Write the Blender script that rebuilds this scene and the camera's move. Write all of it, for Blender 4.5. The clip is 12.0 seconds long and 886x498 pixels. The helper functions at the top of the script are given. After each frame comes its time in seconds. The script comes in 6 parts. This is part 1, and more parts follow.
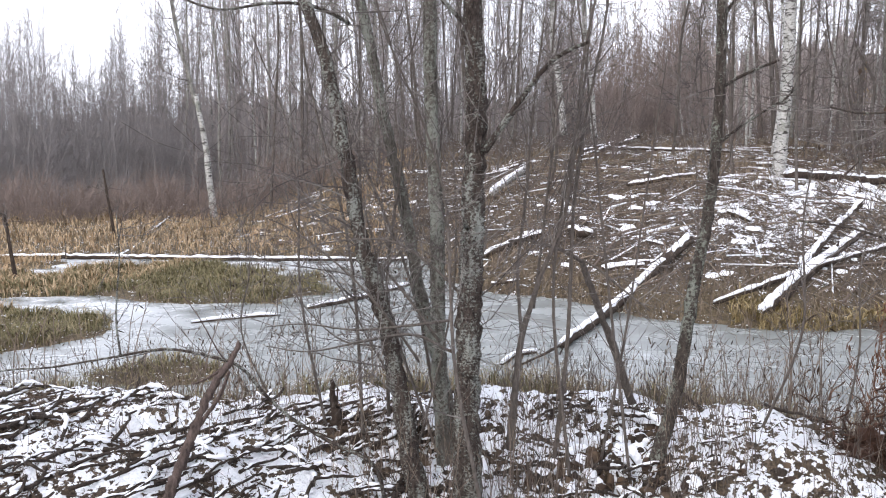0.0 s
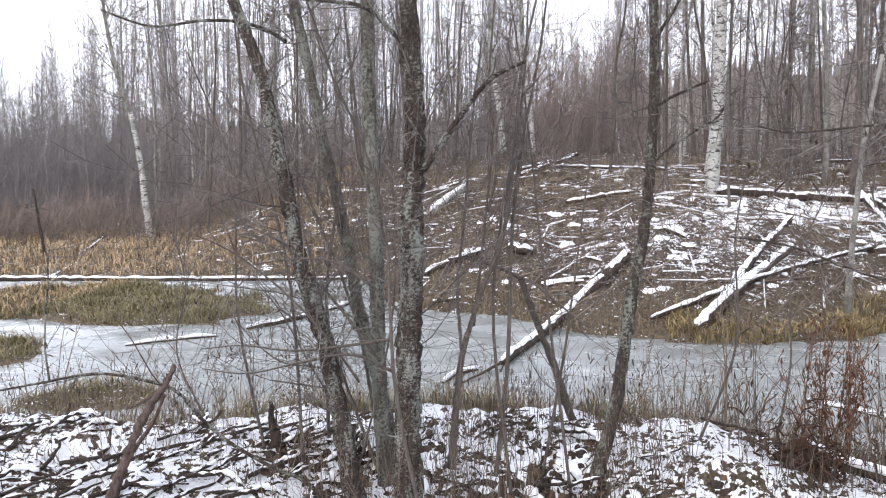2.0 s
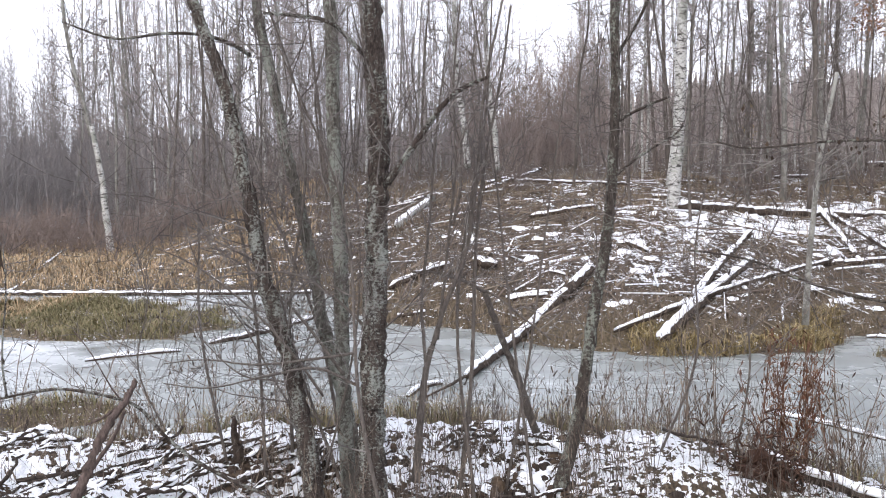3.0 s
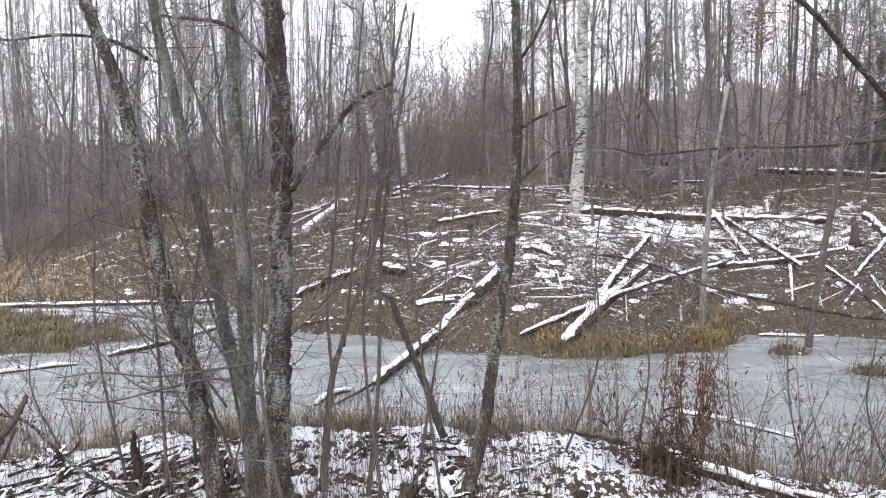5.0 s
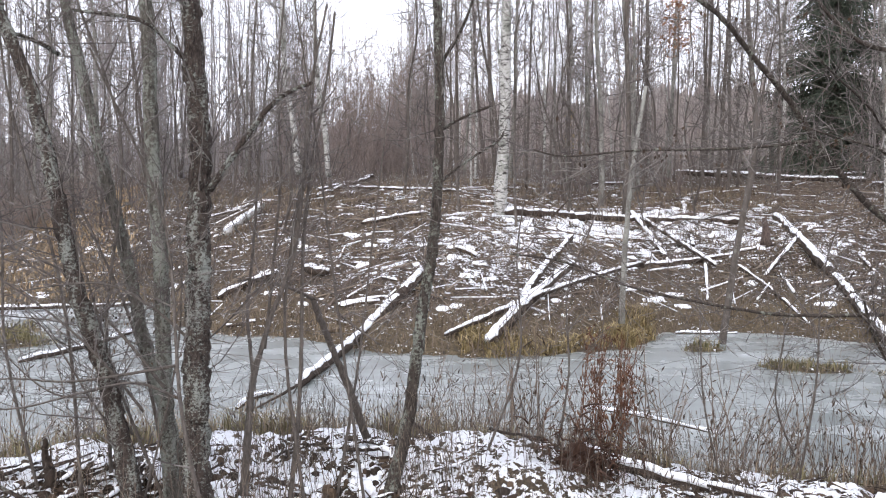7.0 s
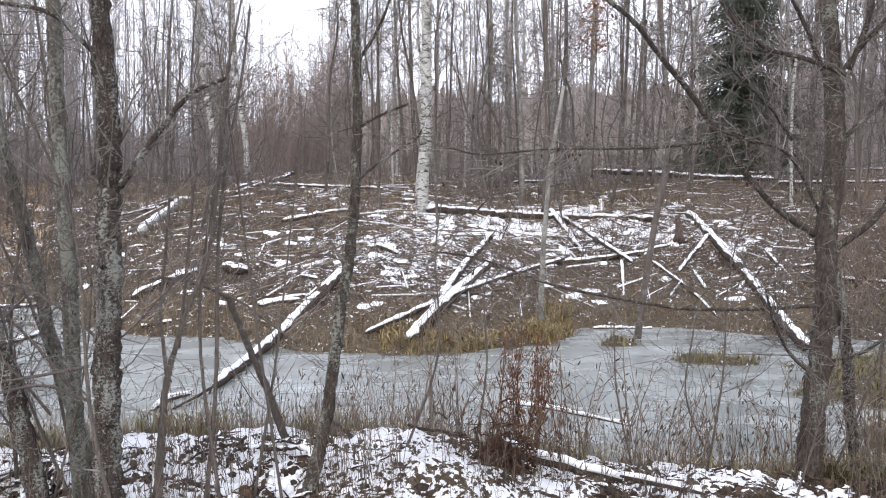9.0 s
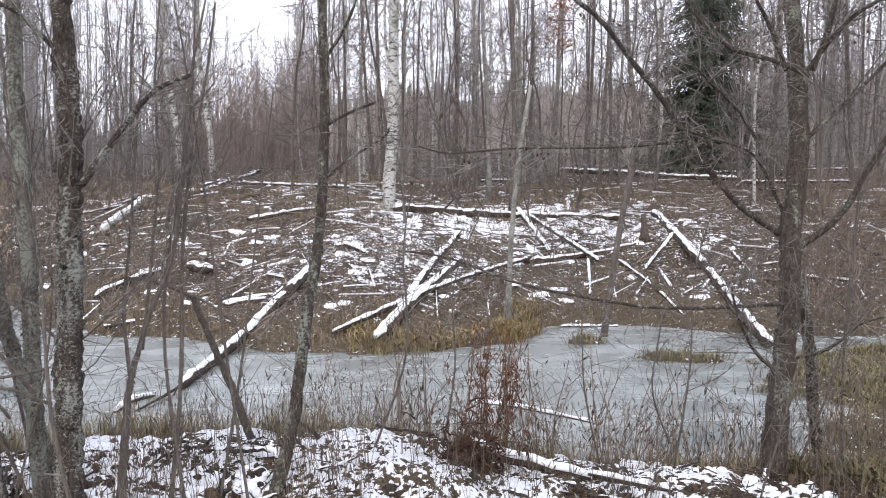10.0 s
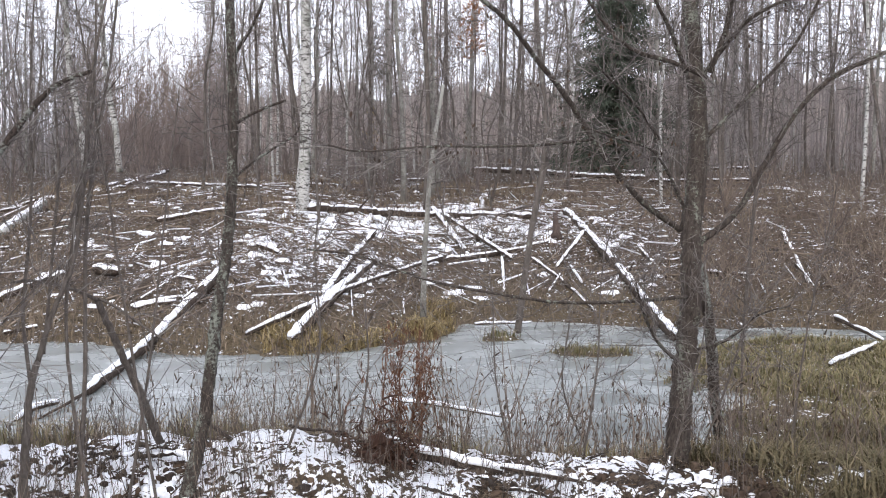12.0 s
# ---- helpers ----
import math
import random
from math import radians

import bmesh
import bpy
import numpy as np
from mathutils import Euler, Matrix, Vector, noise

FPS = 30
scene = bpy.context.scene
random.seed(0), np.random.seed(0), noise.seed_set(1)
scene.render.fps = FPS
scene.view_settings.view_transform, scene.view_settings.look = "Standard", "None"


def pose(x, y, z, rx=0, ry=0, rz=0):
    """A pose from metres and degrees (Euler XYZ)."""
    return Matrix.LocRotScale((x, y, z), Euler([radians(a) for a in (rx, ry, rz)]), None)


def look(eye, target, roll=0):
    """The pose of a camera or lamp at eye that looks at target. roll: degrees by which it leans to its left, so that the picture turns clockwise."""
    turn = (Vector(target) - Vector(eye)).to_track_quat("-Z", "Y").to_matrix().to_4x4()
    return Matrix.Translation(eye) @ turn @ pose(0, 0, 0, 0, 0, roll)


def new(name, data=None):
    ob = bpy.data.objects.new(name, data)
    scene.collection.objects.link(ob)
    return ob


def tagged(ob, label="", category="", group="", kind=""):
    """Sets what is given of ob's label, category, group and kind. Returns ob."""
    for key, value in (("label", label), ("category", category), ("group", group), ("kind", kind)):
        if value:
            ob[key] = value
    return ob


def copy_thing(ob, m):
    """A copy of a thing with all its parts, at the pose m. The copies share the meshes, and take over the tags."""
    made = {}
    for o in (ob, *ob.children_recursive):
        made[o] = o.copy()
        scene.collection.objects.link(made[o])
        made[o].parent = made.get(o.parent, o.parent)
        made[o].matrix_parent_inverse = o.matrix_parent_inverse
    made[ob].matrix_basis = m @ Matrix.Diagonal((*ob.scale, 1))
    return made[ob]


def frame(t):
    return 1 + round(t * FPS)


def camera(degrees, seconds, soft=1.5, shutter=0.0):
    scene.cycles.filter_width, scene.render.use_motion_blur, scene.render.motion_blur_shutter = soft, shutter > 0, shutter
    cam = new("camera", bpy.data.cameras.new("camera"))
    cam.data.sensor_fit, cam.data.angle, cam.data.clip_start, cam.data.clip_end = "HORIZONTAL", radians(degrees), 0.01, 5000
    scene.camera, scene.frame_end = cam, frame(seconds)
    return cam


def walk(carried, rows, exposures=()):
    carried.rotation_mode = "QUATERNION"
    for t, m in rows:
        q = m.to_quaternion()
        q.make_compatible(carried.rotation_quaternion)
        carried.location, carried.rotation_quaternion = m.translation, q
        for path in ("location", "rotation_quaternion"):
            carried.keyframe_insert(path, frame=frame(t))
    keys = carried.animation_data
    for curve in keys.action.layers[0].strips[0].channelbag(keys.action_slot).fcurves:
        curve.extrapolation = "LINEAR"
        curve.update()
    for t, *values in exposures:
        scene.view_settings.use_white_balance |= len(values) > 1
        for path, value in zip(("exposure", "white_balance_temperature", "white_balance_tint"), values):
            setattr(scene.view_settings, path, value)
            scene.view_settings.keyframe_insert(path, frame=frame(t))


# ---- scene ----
cam = camera(53.65, 12.0, soft=1.1)
PATH = [
    (0, pose(-0.0548, 0.0195, 2.3991, 83.614, -0.028, 14.574)),
    (0.5, pose(-0.0545, 0.0277, 2.3993, 83.721, -0.112, 13.560)),
    (1, pose(-0.0521, 0.0342, 2.4022, 83.897, -0.109, 12.540)),
    (1.5, pose(-0.0460, 0.0349, 2.4026, 84.290, 0.037, 11.697)),
    (2, pose(-0.0454, 0.0348, 2.4020, 84.779, 0.070, 10.724)),
    (2.5, pose(-0.0401, 0.0272, 2.4013, 85.175, 0.012, 9.852)),
    (3, pose(-0.0357, 0.0119, 2.4003, 85.699, -0.092, 8.445)),
    (5, pose(-0.0156, 0.0087, 2.3996, 86.108, 0.067, 2.453)),
    (5.5, pose(-0.0069, -0.0003, 2.3999, 86.073, 0.046, 1.214)),
    (6, pose(0.0000, -0.0000, 2.4000, 86.001, 0.000, 0.001)),
    (6.5, pose(0.0039, -0.0049, 2.3971, 86.146, 0.013, -1.310)),
    (7, pose(0.0046, -0.0029, 2.3971, 86.166, -0.094, -2.416)),
    (9, pose(0.0340, -0.0240, 2.3950, 86.040, -0.247, -7.461)),
    (9.5, pose(0.0295, -0.0075, 2.3962, 85.945, -0.182, -8.566)),
    (10, pose(0.0294, 0.0026, 2.3966, 85.962, -0.344, -9.621)),
    (10.5, pose(0.0328, 0.0039, 2.3931, 85.775, -0.144, -10.918)),
    (11, pose(0.0347, -0.0079, 2.3940, 85.867, -0.104, -12.360)),
    (11.5, pose(0.0451, -0.0221, 2.3875, 85.914, -0.142, -13.509)),
    (12, pose(0.0535, -0.0362, 2.3891, 85.958, -0.157, -15.101)),
]
walk(cam, PATH, exposures=((0, 0.92), (1.5, 0.95), (2.8, 0.99), (5, 0.96), (7, 0.94), (9.5, 0.92), (12, 0.90)))

# ---------- overcast winter daylight ----------
world = bpy.data.worlds.new("overcast_sky")
scene.world = world
world.use_nodes = True
wn, wl = world.node_tree.nodes, world.node_tree.links
sky = wn.new("ShaderNodeTexSky")
sky.sky_type, sky.sun_disc = "NISHITA", False
sky.sun_elevation, sky.sun_rotation = radians(24), radians(200)
sky.air_density, sky.dust_density, sky.ozone_density = 1.0, 4.0, 1.0
cloud = wn.new("ShaderNodeMix")
cloud.data_type, cloud.blend_type = "RGBA", "MIX"
cloud.inputs[0].default_value = 0.80
cloud.inputs[7].default_value = (10.2, 10.5, 12.0, 1)
wl.new(sky.outputs[0], cloud.inputs[6])
back = wn["Background"]
back.inputs[1].default_value = 0.115
wl.new(cloud.outputs[2], back.inputs[0])

sun = new("sun", bpy.data.lights.new("sun", "SUN"))
sun.data.energy, sun.data.angle, sun.data.color = 0.55, radians(25), (1.0, 0.97, 0.93)
sun.matrix_world = look((-6, -16, 12), (0, 0, 0))


# ---------- materials ----------
class Nodes:
    """A node material with a few shorthands."""

    def __init__(self, name, rough=0.85, spec=0.25):
        self.mat = bpy.data.materials.new(name)
        self.mat.use_nodes = True
        self.nt = self.mat.node_tree
        self.out = self.nt.nodes["Principled BSDF"]
        self.out.inputs["Roughness"].default_value = rough
        self.out.inputs["Specular IOR Level"].default_value = spec
        self.where = self.nt.nodes.new("ShaderNodeNewGeometry")
        self.coord = self.nt.nodes.new("ShaderNodeTexCoord").outputs["Object"]

    def link(self, a, b):
        self.nt.links.new(a, b)

    def place(self, source, scale):
        n = self.nt.nodes.new("ShaderNodeMapping")
        n.inputs["Scale"].default_value = scale
        self.link(source, n.inputs["Vector"])
        return n.outputs[0]

    def noise(self, scale, detail=4, rough=0.6, source=None):
        n = self.nt.nodes.new("ShaderNodeTexNoise")
        n.inputs["Scale"].default_value, n.inputs["Detail"].default_value, n.inputs["Roughness"].default_value = scale, detail, rough
        self.link(source or self.coord, n.inputs["Vector"])
        return n.outputs["Fac"]

    def step(self, value, low, high):
        n = self.nt.nodes.new("ShaderNodeMapRange")
        n.inputs["From Min"].default_value, n.inputs["From Max"].default_value = low, high
        self.link(value, n.inputs["Value"])
        return n.outputs["Result"]

    def math(self, op, a, b):
        n = self.nt.nodes.new("ShaderNodeMath")
        n.operation = op
        for i, v in enumerate((a, b)):
            if isinstance(v, (int, float)):
                n.inputs[i].default_value = v
            else:
                self.link(v, n.inputs[i])
        return n.outputs[0]

    def mix(self, fac, a, b):
        n = self.nt.nodes.new("ShaderNodeMix")
        n.data_type = "RGBA"
        for socket, v in ((n.inputs[0], fac), (n.inputs[6], a), (n.inputs[7], b)):
            if isinstance(v, tuple):
                socket.default_value = (*v, 1)
            elif isinstance(v, (int, float)):
                socket.default_value = v
            else:
                self.link(v, socket)
        return n.outputs[2]

    def attribute(self, name):
        n = self.nt.nodes.new("ShaderNodeAttribute")
        n.attribute_name = name
        return n.outputs["Fac"]

    def colour(self, c):
        self.link(c, self.out.inputs["Base Color"])

    def bump(self, height, strength, distance):
        n = self.nt.nodes.new("ShaderNodeBump")
        n.inputs["Strength"].default_value, n.inputs["Distance"].default_value = strength, distance
        self.link(height, n.inputs["Height"])
        self.link(n.outputs[0], self.out.inputs["Normal"])


def bark_material(name, dark, light, lichen, much, grain=14.0, flat=0.7):
    """Cracked bark with blotches of lichen."""
    n = Nodes(name, 0.9, 0.15)
    long_ = n.place(n.coord, (1, 1, 0.28))
    crack = n.noise(grain * 2.2, 5, 0.7, long_)
    blot = n.math("ADD", n.math("MULTIPLY", n.noise(grain * 0.35, 3, 0.6, long_), 0.5), n.math("MULTIPLY", n.noise(grain * 1.5, 4, 0.65, n.place(n.coord, (1, 1, flat))), 0.5))
    fine = n.noise(grain * 7, 2, 0.6)
    base = n.mix(n.step(crack, 0.35, 0.65), dark, light)
    base = n.mix(n.step(n.math("ADD", blot, n.math("MULTIPLY", fine, 0.35)), 1.15 - much, 1.19 - much), base, lichen)
    n.colour(n.mix(n.math("MULTIPLY", n.step(fine, 0.4, 0.7), 0.3), base, dark))
    n.bump(n.math("ADD", crack, blot), 0.9, 0.012)
    return n.mat


def birch_material():
    n = Nodes("birch_bark", 0.7, 0.3)
    band = n.noise(5.0, 4, 0.6, n.place(n.coord, (1.2, 1.2, 4.5)))
    patch = n.noise(2.4, 5, 0.65, n.place(n.coord, (1, 1, 0.8)))
    fine = n.noise(30, 3, 0.6)
    pale = n.mix(n.step(fine, 0.3, 0.65), (0.52, 0.51, 0.49), (0.31, 0.305, 0.285))
    pale = n.mix(n.math("MULTIPLY", n.step(patch, 0.50, 0.60), 0.8), pale, (0.16, 0.17, 0.14))
    flake = n.noise(9.0, 4, 0.7, n.place(n.coord, (1, 1, 1.6)))
    dark = n.math("MAXIMUM", n.step(band, 0.56, 0.60), n.step(flake, 0.59, 0.63))
    n.colour(n.mix(dark, pale, (0.05, 0.045, 0.04)))
    n.bump(band, 0.4, 0.006)
    return n.mat


def island_material(name, colours, rough=0.85):
    """Each blade or twig in one of three shades."""
    n = Nodes(name, rough, 0.2)
    r = n.where.outputs["Random Per Island"]
    c = n.mix(n.step(r, 0.0, 0.55), colours[0], colours[1])
    c = n.mix(n.step(r, 0.6, 1.0), c, colours[2])
    n.colour(n.mix(n.math("MULTIPLY", n.noise(9, 2, 0.5), 0.35), c, tuple(v * 0.55 for v in colours[0])))
    return n.mat


def snow_material():
    n = Nodes("snow", 0.6, 0.3)
    n.out.inputs["Subsurface Weight"].default_value = 0.0
    a, b = n.noise(6, 4, 0.6), n.noise(60, 3, 0.6)
    n.colour(n.mix(n.step(b, 0.3, 0.75), (0.86, 0.87, 0.90), (0.74, 0.76, 0.80)))
    n.bump(n.math("ADD", a, n.math("MULTIPLY", b, 0.3)), 0.5, 0.03)
    return n.mat


def ground_material():
    n = Nodes("forest_floor", 0.9, 0.2)
    p = n.where.outputs["Position"]
    big, mid, fine, tiny = n.noise(0.5, 4, 0.6, p), n.noise(3.2, 4, 0.6, p), n.noise(17, 4, 0.65, p), n.noise(70, 3, 0.6, p)
    litter = n.mix(n.step(fine, 0.35, 0.65), (0.026, 0.019, 0.015), (0.140, 0.104, 0.075))
    litter = n.mix(n.step(tiny, 0.55, 0.75), litter, (0.22, 0.172, 0.118))
    litter = n.mix(n.math("MULTIPLY", n.step(tiny, 0.52, 0.38), 0.75), litter, (0.018, 0.014, 0.012))
    litter = n.mix(n.math("MULTIPLY", n.step(mid, 0.48, 0.62), 0.55), litter, (0.050, 0.036, 0.026))
    grass = n.mix(n.step(fine, 0.35, 0.65), (0.060, 0.048, 0.030), (0.18, 0.137, 0.085))
    base = n.mix(n.math("MULTIPLY", n.attribute("grassy"), n.step(big, 0.25, 0.5)), litter, grass)
    cover = n.attribute("snow_cover")
    clot = n.noise(9, 5, 0.70, p)
    ragged = n.math("ADD", cover, n.math("MULTIPLY", n.math("SUBTRACT", clot, 0.5), 3.0))
    blob = n.noise(3.6, 4, 0.65, p)
    ragged = n.math("ADD", ragged, n.math("MULTIPLY", n.math("SUBTRACT", blob, 0.5), 1.5))
    ragged = n.math("ADD", ragged, n.math("MULTIPLY", n.math("SUBTRACT", n.noise(26, 2, 0.5, p), 0.5), 2.0))
    white = n.mix(n.step(tiny, 0.3, 0.8), (0.88, 0.89, 0.92), (0.72, 0.74, 0.78))
    n.colour(n.mix(n.step(ragged, 0.485, 0.535), base, white))
    n.bump(n.math("ADD", n.math("ADD", fine, clot), n.math("MULTIPLY", tiny, 0.5)), 1.0, 0.05)
    return n.mat


def ice_material():
    n = Nodes("pond_ice", 0.16, 0.5)
    p = n.where.outputs["Position"]
    big, mid, fine = n.noise(0.35, 4, 0.6, p), n.noise(1.5, 4, 0.55, n.place(p, (0.75, 1.0, 1))), n.noise(12, 4, 0.6, p)
    c = n.mix(n.step(mid, 0.28, 0.78), (0.172, 0.186, 0.179), (0.282, 0.299, 0.290))
    c = n.mix(n.math("MULTIPLY", n.step(big, 0.42, 0.62), 0.6), c, (0.230, 0.249, 0.243))
    frost = n.math("ADD", mid, n.math("MULTIPLY", fine, 0.25))
    c = n.mix(n.math("MULTIPLY", n.step(frost, 0.76, 0.88), 0.45), c, (0.74, 0.76, 0.79))
    split = n.nt.nodes.new("ShaderNodeSeparateXYZ")
    n.link(p, split.inputs[0])
    dusted = n.math("MULTIPLY", n.step(split.outputs[0], -5.8, -8.4), n.step(n.math("ADD", mid, n.math("MULTIPLY", fine, 0.3)), 0.52, 0.68))
    c = n.mix(n.math("MULTIPLY", dusted, 0.48), c, (0.72, 0.74, 0.77))
    n.colour(c)
    gloss = n.nt.nodes.new("ShaderNodeMapRange")
    gloss.inputs["From Min"].default_value, gloss.inputs["From Max"].default_value = 0.35, 0.85
    gloss.inputs["To Min"].default_value, gloss.inputs["To Max"].default_value = 0.06, 0.42
    n.link(frost, gloss.inputs["Value"])
    n.link(gloss.outputs["Result"], n.out.inputs["Roughness"])
    n.bump(n.math("ADD", mid, n.math("MULTIPLY", fine, 0.15)), 0.25, 0.02)
    return n.mat


BARK = bark_material("alder_bark", (0.014, 0.011, 0.010), (0.090, 0.070, 0.058), (0.25, 0.26, 0.232), 0.452, 34.0, 1.5)
BARK_THIN = bark_material("shoot_bark", (0.070, 0.060, 0.053), (0.155, 0.134, 0.117), (0.21, 0.195, 0.17), 0.36, 30.0)
BARK_PALE = bark_material("lichen_bark", (0.040, 0.035, 0.030), (0.150, 0.138, 0.118), (0.225, 0.236, 0.204), 0.475, 32.0, 1.2)
BARK_OLD = bark_material("old_alder_bark", (0.026, 0.021, 0.018), (0.098, 0.080, 0.067), (0.215, 0.225, 0.185), 0.415, 28.0, 1.3)
BARK_MOSSY = bark_material("mossy_bark", (0.018, 0.015, 0.013), (0.085, 0.069, 0.058), (0.205, 0.218, 0.185), 0.455, 32.0, 1.2)
BARK_FAR = bark_material("dark_bark", (0.060, 0.051, 0.045), (0.145, 0.126, 0.112), (0.22, 0.215, 0.19), 0.40, 6.0)
# aspen bark kept light so that distant stems look hazed
BARK_ASPEN = bark_material("aspen_bark", (0.105, 0.098, 0.088), (0.200, 0.189, 0.170), (0.27, 0.267, 0.24), 0.50, 6.0)
BIRCH = birch_material()
DEADWOOD = bark_material("dead_wood", (0.022, 0.017, 0.014), (0.078, 0.058, 0.046), (0.14, 0.12, 0.10), 0.38, 20.0)
OLDSTICK = bark_material("old_stick", (0.020, 0.016, 0.014), (0.070, 0.054, 0.044), (0.13, 0.12, 0.10), 0.36, 30.0)
SNAGWOOD = bark_material("weathered_wood", (0.045, 0.034, 0.030), (0.150, 0.112, 0.098), (0.20, 0.17, 0.15), 0.36, 22.0)
FRESHWOOD = bark_material("bare_wood", (0.20, 0.125, 0.07), (0.42, 0.29, 0.17), (0.50, 0.38, 0.24), 0.35, 24.0)
TWIG = island_material("twig", ((0.075, 0.065, 0.060), (0.145, 0.128, 0.118), (0.28, 0.255, 0.236)))
# far twigs: shades paled and drawn together to paint distance haze
TWIG_FAR_HAZE = island_material("far_twig_haze", ((0.215, 0.191, 0.184), (0.290, 0.258, 0.248), (0.36, 0.320, 0.302)))
# greyer still and low in contrast, haze mixed into the colour
TWIG_GREY_HAZE = island_material("grey_twig_haze", ((0.205, 0.191, 0.190), (0.242, 0.225, 0.224), (0.285, 0.264, 0.262)))
TWIG_DARK = island_material("dark_brush", ((0.120, 0.098, 0.090), (0.170, 0.140, 0.128), (0.23, 0.190, 0.174)))
TWIG_BROWN = island_material("brown_brush", ((0.185, 0.146, 0.128), (0.232, 0.184, 0.162), (0.285, 0.228, 0.202)))
TWIG_RED = island_material("reddish_twig", ((0.215, 0.174, 0.156), (0.255, 0.208, 0.187), (0.30, 0.248, 0.222)))
CANE = island_material("dry_cane", ((0.125, 0.096, 0.080), (0.195, 0.152, 0.122), (0.29, 0.235, 0.18)))
WEEDSTEM = island_material("weed_stem", ((0.070, 0.058, 0.050), (0.120, 0.098, 0.083), (0.19, 0.155, 0.125)))
GRASS = island_material("sedge", ((0.098, 0.092, 0.044), (0.180, 0.155, 0.080), (0.32, 0.26, 0.155)))
STRAW = island_material("dry_grass", ((0.31, 0.212, 0.125), (0.43, 0.312, 0.19), (0.54, 0.43, 0.285)))
DULLGRASS = island_material("withered_grass", ((0.130, 0.100, 0.066), (0.205, 0.157, 0.108), (0.31, 0.244, 0.175)))
YELLOW = island_material("yellow_sedge", ((0.150, 0.118, 0.055), (0.30, 0.225, 0.105), (0.52, 0.42, 0.24)))
DOCK = island_material("red_dock", ((0.090, 0.042, 0.027), (0.145, 0.070, 0.041), (0.23, 0.128, 0.075)))
ROOTS = island_material("earthy_root", ((0.040, 0.022, 0.016), (0.075, 0.040, 0.027), (0.125, 0.072, 0.048)))
LEAF = island_material("dead_leaf", ((0.035, 0.025, 0.019), (0.070, 0.047, 0.033), (0.13, 0.09, 0.06)))
# needle greens lightened and greyed to show haze before the spruce
NEEDLE = island_material("hazed_spruce_needle", ((0.058, 0.072, 0.056), (0.085, 0.102, 0.076), (0.122, 0.136, 0.102)))
WETGRASS = island_material("wet_sedge", ((0.072, 0.064, 0.034), (0.125, 0.104, 0.058), (0.21, 0.165, 0.10)))
SNOW, FLOOR, ICE = snow_material(), ground_material(), ice_material()


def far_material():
    """Distant bare woods: grey-brown with fine upright streaks, haze painted in by pale shades."""
    n = Nodes("hazed_distant_woods", 0.95, 0.1)
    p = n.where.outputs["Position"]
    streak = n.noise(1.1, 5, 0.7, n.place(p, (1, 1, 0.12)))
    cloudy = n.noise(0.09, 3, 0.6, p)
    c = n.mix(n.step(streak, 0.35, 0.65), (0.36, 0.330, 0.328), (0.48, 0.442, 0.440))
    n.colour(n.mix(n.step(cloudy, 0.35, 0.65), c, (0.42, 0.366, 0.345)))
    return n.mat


FARWOOD = far_material()


# ---------- mesh tools ----------
def mesh_of(name, verts, quads, mat, soft=True):
    """A mesh from arrays of corners and four-cornered faces."""
    verts, quads = np.asarray(verts, np.float32).reshape(-1, 3), np.asarray(quads, np.int32).reshape(-1, 4)
    me = bpy.data.meshes.new(name)
    me.vertices.add(len(verts))
    me.vertices.foreach_set("co", verts.ravel())
    me.loops.add(quads.size)
    me.loops.foreach_set("vertex_index", quads.ravel())
    me.polygons.add(len(quads))
    me.polygons.foreach_set("loop_start", np.arange(0, quads.size, 4, dtype=np.int32))
    me.polygons.foreach_set("use_smooth", np.full(len(quads), soft))
    me.materials.append(mat)
    me.update(calc_edges=True)
    return me


def part(name, me, parent, label=""):
    ob = new(name, me)
    ob.parent = parent
    if label:
        tagged(ob, label)
    return ob


def thing(name, at, label, category, group="", kind=""):
    """An Empty at the base of a thing, to carry its parts."""
    ob = new(name)
    ob.location = at
    ob.empty_display_size = 0.1
    return tagged(ob, label, category, group, kind)


def rail(points, step):
    """Points spaced evenly along a smooth curve through the given ones."""
    p = [Vector(q) for q in points]
    if len(p) == 2:
        p = [p[0], p[0].lerp(p[1], 0.5), p[1]]
    ext = [p[0] * 2 - p[1], *p, p[-1] * 2 - p[-2]]
    out = []
    for i in range(1, len(ext) - 2):
        a, b, c, d = ext[i - 1:i + 3]
        k = max(2, int((c - b).length / step))
        for j in range(k):
            t = j / k
            out.append(0.5 * (2 * b + (c - a) * t + (2 * a - 5 * b + 4 * c - d) * t * t + (3 * b - a - 3 * c + d) * t ** 3))
    out.append(p[-1])
    return np.array([tuple(v) for v in out])


def frames_along(line):
    way = np.gradient(line, axis=0)
    way /= np.linalg.norm(way, axis=1, keepdims=True) + 1e-9
    ref = np.array((0.31, 0.87, 0.38)) if abs(way[:, 2]).mean() > 0.7 else np.array((0, 0, 1.0))
    side = np.cross(way, ref)
    side /= np.linalg.norm(side, axis=1, keepdims=True) + 1e-9
    return way, side, np.cross(side, way)


